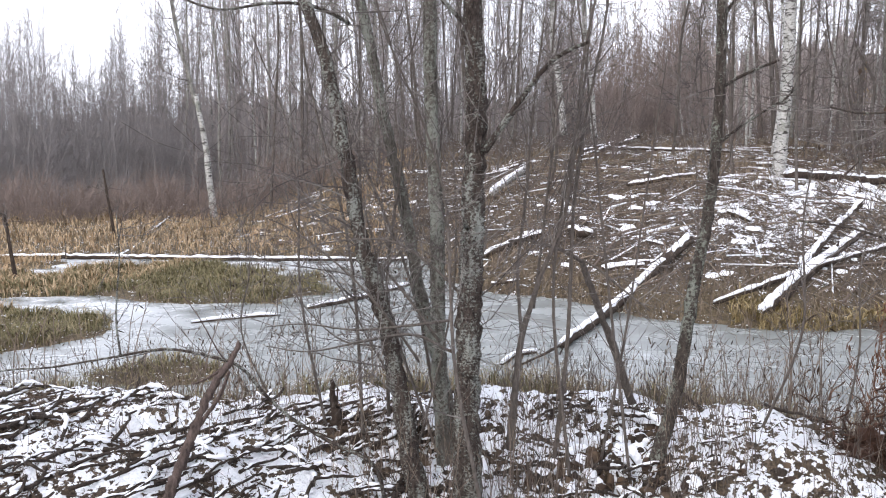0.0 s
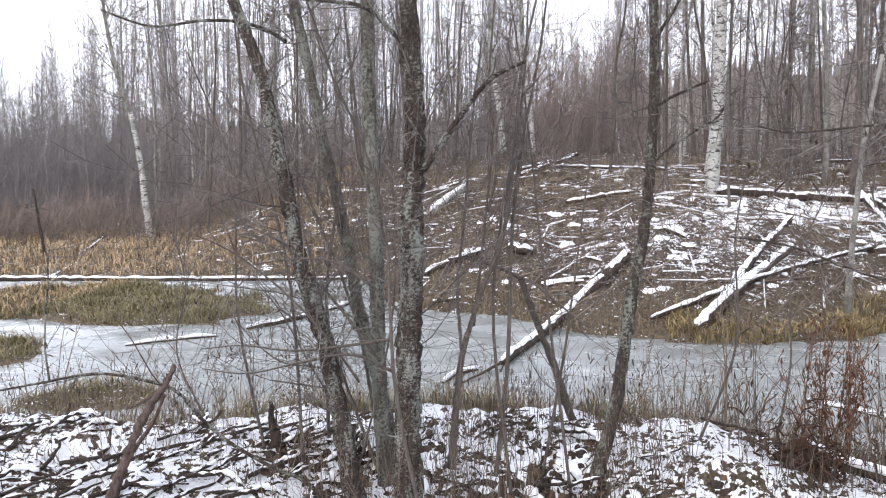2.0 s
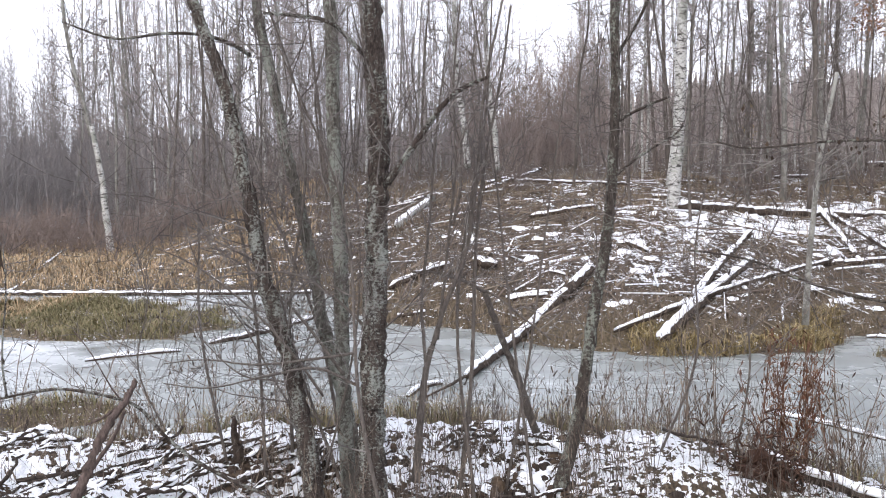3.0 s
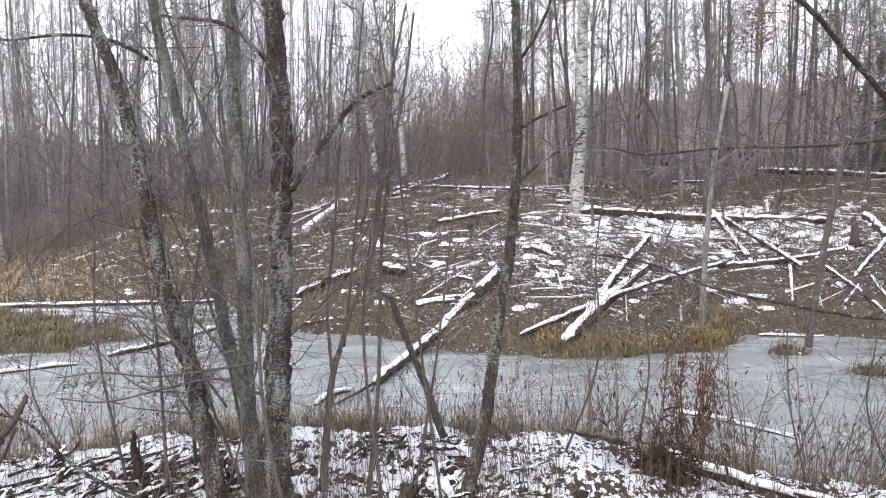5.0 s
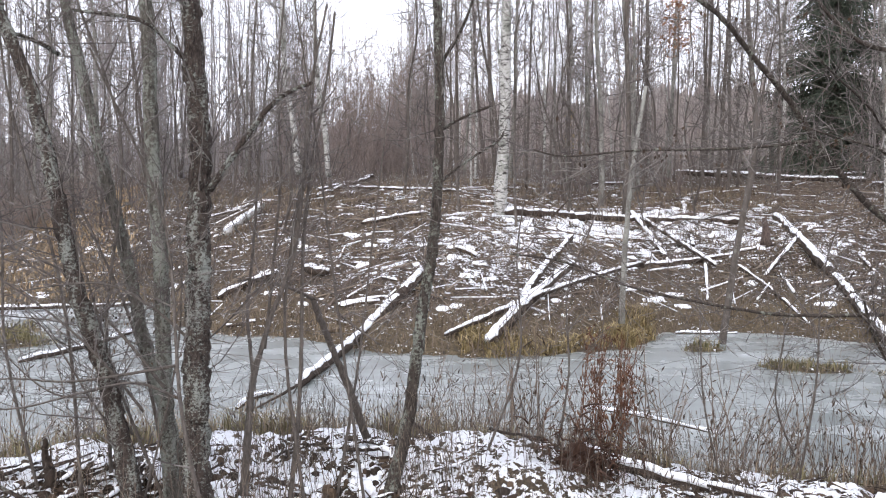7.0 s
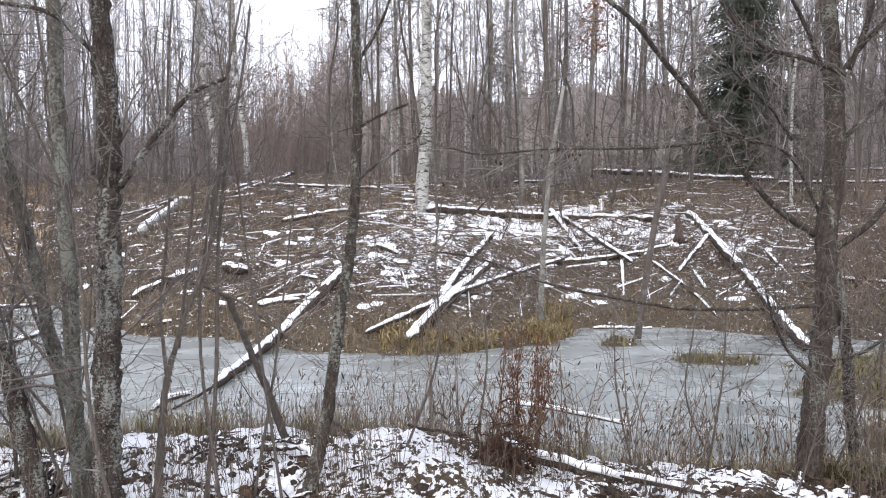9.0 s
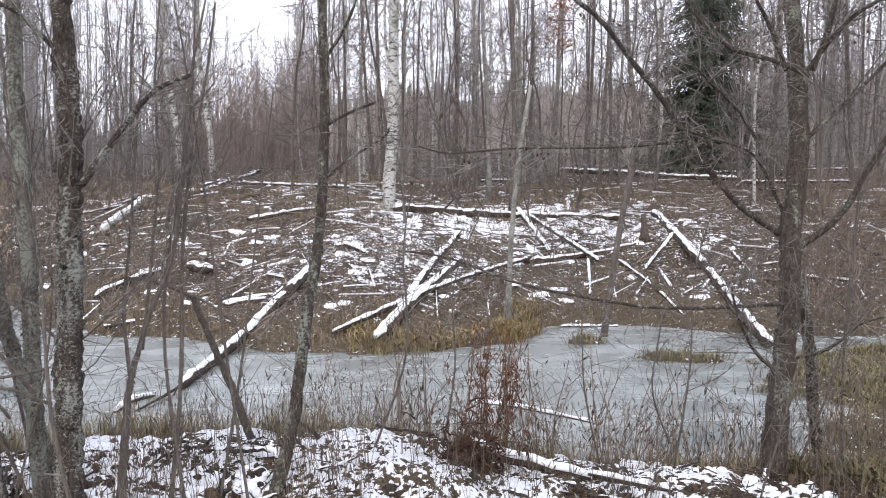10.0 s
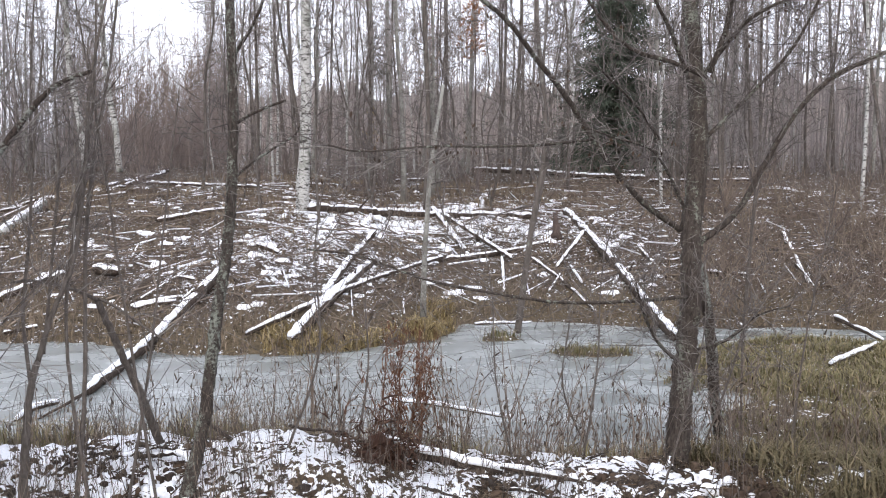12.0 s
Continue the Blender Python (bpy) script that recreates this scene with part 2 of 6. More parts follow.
def tube(line, radii, sides=8, rough=0.0, rng=None, flare=0.0):
    """Corners and faces of a closed tapered tube with uneven skin."""
    way, side, up = frames_along(line)
    n = len(line)
    a = np.arange(sides) * 2 * math.pi / sides
    radii = np.broadcast_to(radii, n).astype(float)
    if flare:
        radii = radii * (1 + flare * np.exp(-np.linspace(0, 14, n)))
    r = np.repeat(radii[:, None], sides, 1)
    if rough and rng is not None:
        slow = np.repeat(rng.normal(0, 1, (n // 4 + 2, sides)), 4, axis=0)[:n]
        r = r * (1 + rough * (rng.normal(0, 0.6, (n, sides)) + 0.7 * slow))
    v = line[:, None, :] + r[:, :, None] * (np.cos(a)[None, :, None] * side[:, None, :] + np.sin(a)[None, :, None] * up[:, None, :])
    i, j = np.meshgrid(np.arange(n - 1), np.arange(sides), indexing="ij")
    q = np.stack((i * sides + j, i * sides + (j + 1) % sides, (i + 1) * sides + (j + 1) % sides, (i + 1) * sides + j), -1).reshape(-1, 4)
    v = np.concatenate((v.reshape(-1, 3), line[:1], line[-1:]))
    c0, c1, last = n * sides, n * sides + 1, (n - 1) * sides
    caps = [(c0, (k + 1) % sides, k, (k + sides - 1) % sides) for k in range(0, sides, 2)]
    caps += [(c1, last + (k + sides - 1) % sides, last + k, last + (k + 1) % sides) for k in range(0, sides, 2)]
    return v, np.concatenate((q, np.array(caps)))


class Sticks:
    """Gathers thin straight pieces and makes one mesh of three-sided prisms of them."""

    def __init__(self):
        self.rows = []

    def add(self, a, b, r0, r1):
        self.rows.append((*a, *b, r0, r1))

    def mesh(self, name, mat, origin=(0, 0, 0)):
        d = np.array(self.rows, float)
        a, b = d[:, :3] - np.array(origin), d[:, 3:6] - np.array(origin)
        way = b - a
        way /= np.linalg.norm(way, axis=1, keepdims=True) + 1e-9
        ref = np.where(np.abs(way[:, 2:3]) > 0.8, np.array([[1.0, 0.2, 0]]), np.array([[0, 0, 1.0]]))
        s = np.cross(way, ref)
        s /= np.linalg.norm(s, axis=1, keepdims=True) + 1e-9
        u = np.cross(s, way)
        rings = []
        for p, r in ((a, d[:, 6:7]), (b, d[:, 7:8])):
            for k in range(3):
                w = k * 2 * math.pi / 3
                rings.append(p + r * (math.cos(w) * s + math.sin(w) * u))
        v = np.stack(rings, 1)
        base = np.arange(len(d))[:, None] * 6
        q = np.concatenate([base + np.array([[k, (k + 1) % 3, 3 + (k + 1) % 3, 3 + k]]) for k in range(3)], 1)
        return mesh_of(name, v, q, mat)


def tilt(rng, d, amount):
    d = np.asarray(d, float) + rng.normal(0, amount, 3)
    return d / (np.linalg.norm(d) + 1e-9)


def spray(rng, sticks, p, d, length, r, level, up=0.10, kids=5, wander=0.16, thin=0.0022):
    """A bare branch that forks into finer ones."""
    steps = (1, 3, 4)[level]
    p, d = np.array(p, float), np.array(d, float)
    for i in range(steps):
        d = tilt(rng, d + np.array((0, 0, up)), wander)
        q = p + d * length / steps
        r0, r1 = r * (1 - 0.75 * i / steps), r * (1 - 0.75 * (i + 1) / steps)
        sticks.add(p, q, max(r0, thin), max(r1, thin * 0.8))
        if level:
            for _ in range(max(1, round(kids / steps))):
                if rng.random() < 0.92:
                    k = rng.random()
                    side = tilt(rng, d, 0.75)
                    spray(rng, sticks, p + (q - p) * k, side, length * rng.uniform(0.30, 0.55), max(r1 * 0.6, thin), level - 1, up, kids, wander, thin)
        p = q


def along(line, k):
    k = min(max(k, 0), 0.9999) * (len(line) - 1)
    i = int(k)
    return line[i] + (line[i + 1] - line[i]) * (k - i), line[i + 1] - line[i]


def grow_twigs(rng, sticks, line, n, length, r, level, start=0.2, up=0.12, spread=1.0, kids=4, thin=0.0022):
    """Side twigs all along a stem."""
    for _ in range(n):
        p, way = along(line, rng.uniform(start, 1.0))
        way = way / (np.linalg.norm(way) + 1e-9)
        d = tilt(rng, way * 0.55, 0.62 * spread)
        spray(rng, sticks, p, d, length * rng.uniform(0.45, 1.1), r * rng.uniform(0.6, 1.1), level, up, kids, thin=thin)


def wood_part(name, points, r0, r1, mat, parent, rng, sides=10, step=0.05, rough=0.06, flare=0.0, label=""):
    """A trunk or limb as one rounded mesh under its tree. Returns its line in the world."""
    line = rail(points, step)
    line[1:-1] += rng.normal(0, min(r0 * 0.06, 0.006), (len(line) - 2, 3))
    radii = np.linspace(r0, r1, len(line))
    v, q = tube(line - np.array(parent.location), radii, sides, rough, rng, flare)
    part(name, mesh_of(name, v, q, mat), parent, label)
    return line


def twig_part(sticks, mat, parent, label="", name="twig_mass"):
    if sticks.rows:
        tagged(part(name, sticks.mesh(name, mat, parent.location), parent, label), kind="stuff")


# ---------- value noise on the plan ----------
LATTICE = np.random.RandomState(4).random_sample((128, 128))


def fbm(x, y, size, octaves=4):
    total, amp, out = 0.0, 1.0, np.zeros(np.shape(x))
    for o in range(octaves):
        a, b = np.asarray(x) / size + 17.3 * o, np.asarray(y) / size + 5.1 * o
        i, j = np.floor(a).astype(int), np.floor(b).astype(int)
        u, v = a - i, b - j
        u, v = u * u * (3 - 2 * u), v * v * (3 - 2 * v)
        g = lambda m, n: LATTICE[m % 128, n % 128]
        out = out + amp * (g(i, j) * (1 - u) * (1 - v) + g(i + 1, j) * u * (1 - v) + g(i, j + 1) * (1 - u) * v + g(i + 1, j + 1) * u * v)
        total, amp, size = total + amp, amp * 0.55, size / 2.1
    return out / total


# ---------- the lie of the land: height of the ground at any place ----------
FAR_SHORE = ((-60, 15.6), (-14.2, 16.5), (-12, 17.3), (-8.9, 17.8), (-5.4, 18.7), (-4.1, 15.6), (-2.9, 14.5), (-1.7, 14.1), (-0.5, 12.9), (0.8, 12.4), (2.7, 12.7),
             (3.8, 13.5), (4.4, 14.5), (5.4, 14.6), (6.4, 14.0), (7.4, 13.4), (9, 12.9), (11, 12.2), (14, 10.5), (20, 6), (60, -10))
NEAR_CREST = ((-40, 4.9), (-5, 5.3), (-3.5, 5.5), (-2.6, 5.8), (-1.4, 6.4), (-0.4, 6.4), (0.7, 6.1), (2.0, 5.7), (3.1, 5.3), (4.5, 4.8), (8, 4.0), (40, 3.0))
NEAR_SHORE = ((-40, 6.6), (-6.4, 7.0), (-5, 7.1), (-3.4, 7.4), (-2.4, 7.9), (-1, 8.4), (0.2, 8.2), (1.2, 7.6), (2.5, 7.1), (4.5, 6.5), (7, 5.2), (40, 4.0))
BANK = ((0, 0.0), (0.5, 0.12), (1.5, 0.38), (3, 0.76), (5, 1.17), (8, 1.68), (11, 2.05), (14, 2.33), (20, 2.75), (30, 3.1), (60, 4.2), (140, 8.0))
# grassy islets in the ice: x, y, half-width, half-depth, turn
ISLETS = ((-8.6, 14.3, 3.0, 1.9, -0.45), (-9.2, 9.6, 2.0, 1.5, 0.15), (-13.0, 13.2, 3.4, 1.5, -0.2), (-5.3, 8.2, 0.75, 0.5, 0.3),
          (5.4, 11.5, 0.65, 0.32, -0.3), (4.5, 12.9, 0.35, 0.22, 0), (8.2, 9.6, 2.4, 2.0, 0.2), (6.5, 7.4, 1.5, 1.25, 0.6), (-17, 16.2, 5, 0.9, -0.15))


def curve_at(x, table):
    return np.interp(x, [a for a, b in table], [b for a, b in table])


def lumps(x, y, s):
    """Soft unevenness of the ground, about one unit high and s metres wide."""
    a, b = x / s, y / s
    return (np.sin(1.7 * a + 0.9 * np.sin(1.3 * b + 1.1)) + np.sin(2.3 * b + 1.2 * np.sin(1.9 * a + 0.4)) + np.sin(1.1 * a - 1.6 * b + 2.0)) / 3


def islet_at(x, y):
    top = np.full(np.shape(x), -1.0)
    for cx, cy, rx, ry, turn in ISLETS:
        c, s = np.cos(turn), np.sin(turn)
        u, v = ((x - cx) * c + (y - cy) * s) / rx, (-(x - cx) * s + (y - cy) * c) / ry
        top = np.maximum(top, 1 - np.sqrt(u * u + v * v) + 0.16 * lumps(x, y, 0.45))
    return top


def smooth(a, b, v):
    k = np.clip((v - a) / (b - a), 0, 1)
    return k * k * (3 - 2 * k)


def ground_z(x, y):
    x, y = np.asarray(x, float), np.asarray(y, float)
    shore = curve_at(x, FAR_SHORE) + 0.18 * lumps(x, y, 0.5) + 0.13 * lumps(x + 3, y, 0.16)
    s = y - shore
    hill = 0.04 + 0.96 * smooth(-0.56, -0.26, x / np.maximum(y, 1.0))
    far = np.where(s > 0, curve_at(np.maximum(s, 0), BANK) * hill + 0.05 * smooth(0, 0.6, s), s * 0.5)
    far = far + smooth(0.3, 2.5, s) * hill * (0.07 * lumps(x, y, 0.8) + 0.10 * lumps(x, y, 2.3)) + smooth(0.2, 2, s) * 0.025 * lumps(x, y, 0.3)
    crest, foot = curve_at(x, NEAR_CREST) + 0.12 * lumps(x, y, 0.35), curve_at(x, NEAR_SHORE) + 0.12 * lumps(x, y, 0.3)
    fall = smooth(0, 1, np.clip((y - crest) / np.maximum(foot - crest, 0.2), 0, 1.4) / 1.4)
    near = 0.85 - 0.33 * smooth(0.5, 4.5, y) - fall * 0.68 + (1 - fall) * (0.035 * lumps(x, y, 0.22) + 0.05 * lumps(x, y, 0.7))
    near = near - 0.30 * smooth(1.5, 3.2, y) * (1 - smooth(crest - 1.5, crest - 0.2, y))
    near = near - 0.09 * smooth(0.7, 1.6, x) - 0.35 * smooth(foot, foot + 1.2, y)
    z = np.maximum(np.maximum(far, near), -0.30)
    isle = islet_at(x, y)
    return np.maximum(z, np.where(isle > 0, np.minimum(isle * 0.3, 0.05) + 0.02 * lumps(x, y, 0.25), np.maximum(isle, -1) * 0.6))


def snow_at(x, y):
    """How likely snow lies at a place: 0 to 1, before the small-scale break-up."""
    s = y - curve_at(x, FAR_SHORE)
    crest, foot = curve_at(x, NEAR_CREST), curve_at(x, NEAR_SHORE)
    near = 0.63 * (1 - smooth(crest + 0.15, crest + 0.75, y)) * (1 - 0.95 * smooth(2.5, 3.2, x)) * (1 - 0.54 * smooth(0.9, 2.0, x)) * (1 - 0.20 * smooth(-1.8, -2.8, x)) + 0.06
    lit = smooth(-3.5, 2, x) * (1 - 0.9 * smooth(7.5, 10, x))
    slope = smooth(0.8, 3.2, s) * (1 - 0.75 * smooth(11, 17, s)) * (0.05 + 0.17 * lit)
    slope = slope + 0.36 * smooth(4.0, 6.0, s) * (1 - smooth(8.5, 10.5, s)) * smooth(0.0, 2.2, x) * (1 - smooth(7.5, 10.5, x))
    slope = slope * (0.35 + 0.65 * smooth(-0.60, -0.35, x / np.maximum(y, 1)))
    open_ = np.where(y < 9, near, slope)
    cover = open_ + (fbm(x, y, 0.30, 4) - 0.5) * 0.8 + (fbm(x + 40, y, 1.8, 2) - 0.5) * 0.6
    return np.where(open_ < 0.05, 0.0, np.clip(cover, 0, 1))


def grid_line(pieces):
    out = []
    for a, b, step in pieces:
        out += list(np.arange(a, b - 1e-6, step))
    return np.array(out + [pieces[-1][1]])


def build_ground():
    xs = grid_line(((-1500, -200, 130), (-200, -60, 10), (-60, -28, 1.6), (-28, -6, 0.35), (-6, 5, 0.06), (5, 24, 0.28), (24, 60, 1.6), (60, 200, 10), (200, 1500, 130)))
    ys = grid_line(((-1500, -100, 140), (-100, -10, 8), (-10, 3.6, 0.5), (3.6, 8.8, 0.06), (8.8, 12, 0.2), (12, 28, 0.2), (28, 60, 0.6), (60, 200, 5), (200, 1500, 130)))
    x, y = np.meshgrid(xs, ys)
    z = ground_z(x, y)
    snow = snow_at(x, y)
    rough = (fbm(x, y, 0.13, 3) - 0.5) * 0.13 + (fbm(x + 9, y + 3, 0.5, 3) - 0.5) * 0.16
    dry = smooth(0.02, 0.25, z)
    near = (y < 9) * (y > 2)
    z = z + dry * rough * np.where(y < 9, 1.0, 0.55) * (y < 45) + near * dry * 0.035 * smooth(0.40, 0.62, snow)
    v = np.stack((x, y, z), -1).reshape(-1, 3)
    h, w = x.shape
    i, j = np.meshgrid(np.arange(h - 1), np.arange(w - 1), indexing="ij")
    k = (i * w + j).ravel()
    me = mesh_of("ground", v, np.stack((k, k + 1, k + w + 1, k + w), -1), FLOOR)
    marsh = np.maximum(smooth(-0.26, -0.50, x / np.maximum(y, 1)) * (y > 9), (islet_at(x, y) > -0.05) * 1.0)
    verge = 0.7 * (smooth(-0.6, 0.2, y - curve_at(x, FAR_SHORE)) * (1 - smooth(0.8, 2.5, y - curve_at(x, FAR_SHORE))))
    strip = smooth(0.1, 0.6, y - curve_at(x, NEAR_CREST)) * (y < 9)
    grassy = np.clip(marsh + verge + strip * 0.8 + 0.25 * (fbm(x + 70, y, 3.0, 3) > 0.58), 0, 1)
    for name, data in (("snow_cover", snow), ("grassy", grassy)):
        me.attributes.new(name, "FLOAT", "POINT").data.foreach_set("value", data.astype(np.float32).ravel())
    tagged(new("ground", me), "brown leaf-littered forest floor with patches of thin snow", "ground", kind="structure")


build_ground()


def build_ice():
    xs, ys = np.linspace(-45, 22, 68), np.linspace(5.5, 33, 40)
    x, y = np.meshgrid(xs, ys)
    h, w = x.shape
    i, j = np.meshgrid(np.arange(h - 1), np.arange(w - 1), indexing="ij")
    k = (i * w + j).ravel()
    me = mesh_of("water", np.stack((x, y, x * 0), -1), np.stack((k, k + 1, k + w + 1, k + w), -1), ICE)
    tagged(new("water", me), "frozen pond with dull grey-green ice and frost", "ice", kind="structure")


build_ice()


def build_backdrop():
    """The far rim of the woods, closing the place all round."""
    n, rows = 4200, 6
    rng = np.random.RandomState(5)
    a = np.linspace(0, 2 * math.pi, n, endpoint=False)
    v = []
    deg = np.degrees(np.where(a > math.pi, a - 2 * math.pi, a))
    crown = np.interp(deg, (-180, -60, -33, -28, -8, -5, -1.5, 1, 30, 60, 180), (11, 7, 9, 11, 12, 12, 13, 20, 20, 19, 11))
    domes = np.abs(np.sin(a * 95 + 5 * fbm(a * 30, a * 0 + 8, 1.0, 3))) ** 0.6 + 0.6 * np.abs(np.sin(a * 41 + 1.3)) ** 0.7
    crown = crown - 3.5 + 7 * (fbm(a * 30, a * 0, 2.0, 4) - 0.5) + 2.6 * domes + rng.uniform(-1.6, 1.3, n)
    for k in range(rows):
        t = k / (rows - 1)
        top = crown
        r = 150 + 8 * (1 - t) + 6 * fbm(a * 60, a * 0 + t * 2, 1.0, 3)
        v.append(np.stack((np.sin(a) * r, np.cos(a) * r, -2 + (top + 2) * t), -1))
    v = np.stack(v)
    i, j = np.meshgrid(np.arange(rows - 1), np.arange(n), indexing="ij")
    q = np.stack((i * n + j, i * n + (j + 1) % n, (i + 1) * n + (j + 1) % n, (i + 1) * n + j), -1)
    tagged(new("backdrop", mesh_of("backdrop", v, q, FARWOOD)), "distant rim of bare grey-brown woods, lightened for haze", "woods", kind="structure")


build_backdrop()


# ---------- fallen logs, each with the snow lying on it ----------
def fallen_log(points, r, label, mat=DEADWOOD, snow=1.0, taper=0.7, name="fallen_log", seed=1, stubs=0, lift=0.9, group="fallen logs"):
    rng = np.random.RandomState(seed)
    pts = [Vector(p) + Vector((0, 0, r * lift)) for p in points]
    base = thing(name, pts[0], label, "log", group)
    line = rail(pts, 0.12)
    n = len(line)
    line[1:-1] += rng.normal(0, r * 0.10, (n - 2, 3)) + np.cumsum(rng.normal(0, r * 0.03, (n - 2, 3)), 0)
    radii = np.linspace(r, r * taper, n)
    radii[0] *= 0.5
    radii[-1] *= 0.6
    v, q = tube(line - np.array(pts[0]), radii, 9, 0.07, rng)
    body = part("log_body", mesh_of("log_body", v, q, mat), base)
    for k in range(stubs):
        p, way = along(line, rng.uniform(0.15, 0.9))
        d = tilt(rng, (0, 0, 0.7), 0.6)
        stub = rail([p, p + d * r * rng.uniform(2, 5)], 0.1)
        v, q = tube(stub - np.array(pts[0]), np.linspace(r * 0.3, r * 0.12, len(stub)), 6, 0.1, rng)
        part("branch_stub", mesh_of("branch_stub", v, q, mat), body)
    if snow > 0:
        way, side, up = frames_along(line)
        side = np.cross(way, np.array((0, 0, 1.0)))
        side /= np.linalg.norm(side, axis=1, keepdims=True) + 1e-9
        up = np.cross(side, way)
        m = 9
        a = np.linspace(-1.15, 1.15, m)
        wide = np.clip(0.74 + 0.5 * (fbm(np.arange(n) * 0.12, np.zeros(n) + seed * 3.1, 0.35, 3) - 0.5) + rng.normal(0, 0.10, n), 0.3, 1.05) * min(snow, 1)
        slip = 0.5 * (fbm(np.arange(n) * 0.12, np.zeros(n) + seed * 7.7, 0.6, 2) - 0.5) + rng.uniform(-0.16, 0.16)
        thick = r * 0.10 + np.clip(rng.normal(0.022, 0.008, n), 0.004, 0.05) * snow
        bare = fbm(np.arange(n) * 0.12, np.zeros(n) + seed, 0.5, 2) > (0.62 * snow + 0.1 if snow < 1 else 0.78 if snow == 1 else 1.0)
        thick = np.where(bare, -r * 0.2, thick)
        ang = a[None, :] * wide[:, None] + slip[:, None]
        rr = radii[:, None] * 0.96 + thick[:, None] * np.cos(a * 1.28)[None, :] ** 0.8
        top = line[:, None] + rr[:, :, None] * (np.sin(ang)[:, :, None] * side[:, None] + np.cos(ang)[:, :, None] * up[:, None])
        low = line[:, None] + 0.55 * radii[:, None, None] * (np.sin(ang)[:, ::-1, None] * side[:, None] + np.cos(ang)[:, ::-1, None] * up[:, None])
        ring = np.concatenate((top, low), 1)
        s = 2 * m
        i, j = np.meshgrid(np.arange(n - 1), np.arange(s), indexing="ij")
        q = np.stack((i * s + j, i * s + (j + 1) % s, (i + 1) * s + (j + 1) % s, (i + 1) * s + j), -1).reshape(-1, 4)
        ends = []
        for b in (0, (n - 1) * s):
            ends += [(b + k, b + k + 1, b + s - 2 - k, b + s - 1 - k) for k in range(m - 1)]
        part("snow_cover", mesh_of("snow_cover", ring - np.array(pts[0]), np.concatenate((q, np.array(ends))), SNOW), base, "white snow lying on the log")
    return base


fallen_log([(-1.31, 10.49, -0.00), (-0.74, 13.39, 0.09), (0.30, 15.66, 0.86)], 0.057, "snow-topped dark log leaning from the bank into the pond ice", seed=2, stubs=2, taper=1.7)
fallen_log([(-1.85, 9.54, -0.01), (-1.76, 10.01, -0.00), (-1.55, 10.21, -0.00)], 0.039, "short bent log with snow frozen into the ice", seed=3, lift=0.5, snow=1.1)
fallen_log([(-1.31, 10.49, 0.04), (-1.46, 10.02, 0.02), (-1.64, 9.56, -0.00)], 0.019, "thin dark branch trailing from a log on the ice", seed=76, lift=0.6, snow=0)
fallen_log([(1.19, 12.68, 0.06), (2.04, 14.23, 0.49), (3.24, 16.80, 0.87)], 0.101, "thick snow-covered log sloping down the bank", seed=4, stubs=2, snow=1.1)
fallen_log([(1.89, 14.24, 0.53), (2.63, 16.47, 0.89), (3.56, 18.68, 1.33)], 0.077, "snow-covered log lying up the bank", seed=5, stubs=1, snow=1.1)
fallen_log([(0.58, 12.91, 0.14), (2.61, 14.80, 0.64), (4.98, 17.91, 0.82)], 0.040, "long thin pole with a line of snow across the bank", seed=6, taper=0.8, lift=2.6)
fallen_log([(1.48, 14.54, 0.55), (2.18, 14.54, 0.58)], 0.038, "short snowy branch on the bank", seed=7)
fallen_log([(2.32, 20.30, 1.80), (5.30, 21.84, 1.60), (7.92, 20.42, 1.57)], 0.106, "long dark log with snow along its top below a birch", seed=8, stubs=3, snow=1.1)
fallen_log([(1.97, 23.05, 2.00), (2.70, 23.04, 1.97)], 0.069, "short snowy log at the foot of a birch", seed=9)
fallen_log([(5.83, 22.46, 1.75), (5.54, 18.04, 0.80)], 0.080, "snow-covered log lying down the slope", seed=10)
fallen_log([(5.90, 22.09, 1.70), (6.23, 17.33, 0.84)], 0.059, "thin snow-covered pole lying down the slope", seed=11)
fallen_log([(7.58, 23.78, 1.98), (6.34, 19.06, 1.13)], 0.077, "short steep log covered in snow", seed=12)
fallen_log([(4.46, 17.58, 0.78), (5.54, 18.11, 0.82), (6.50, 18.07, 0.93), (7.85, 18.29, 1.20)], 0.065, "snow-covered log across the slope", seed=13, stubs=2)
fallen_log([(8.61, 18.87, 1.35), (6.89, 16.45, 0.73)], 0.052, "thin snowy branch leaning against a log", seed=14)
fallen_log([(9.06, 21.15, 1.70), (8.29, 17.44, 1.04), (7.72, 14.52, 0.35), (7.04, 11.97, -0.00)], 0.098, "long snow-covered log running down into the pond", seed=15, stubs=3, taper=0.9)
fallen_log([(6.67, 17.30, 0.87), (6.71, 15.58, 0.51), (6.71, 14.28, 0.16)], 0.036, "thin snowy pole on the slope", seed=16, snow=0.8)
fallen_log([(12.45, 16.83, 1.35), (11.06, 14.13, 0.54)], 0.046, "snowy pole lying down the far bank", seed=17)
fallen_log([(11.91, 17.64, 1.41), (11.41, 15.12, 0.90), (11.02, 13.92, 0.53)], 0.030, "thin dark pole with some snow on the far bank", seed=18, snow=0.7)
fallen_log([(10.50, 12.72, 0.14), (10.16, 11.19, -0.00)], 0.039, "snowy log at the edge of the ice", seed=19)
fallen_log([(7.92, 9.61, 0.04), (9.60, 10.63, 0.07)], 0.041, "snowy log lying in the sedge", seed=20)
fallen_log([(9.91, 31.87, 2.85), (14.03, 26.25, 2.51)], 0.099, "long far log with snow among the trees", seed=21, snow=1.2, lift=2.2)
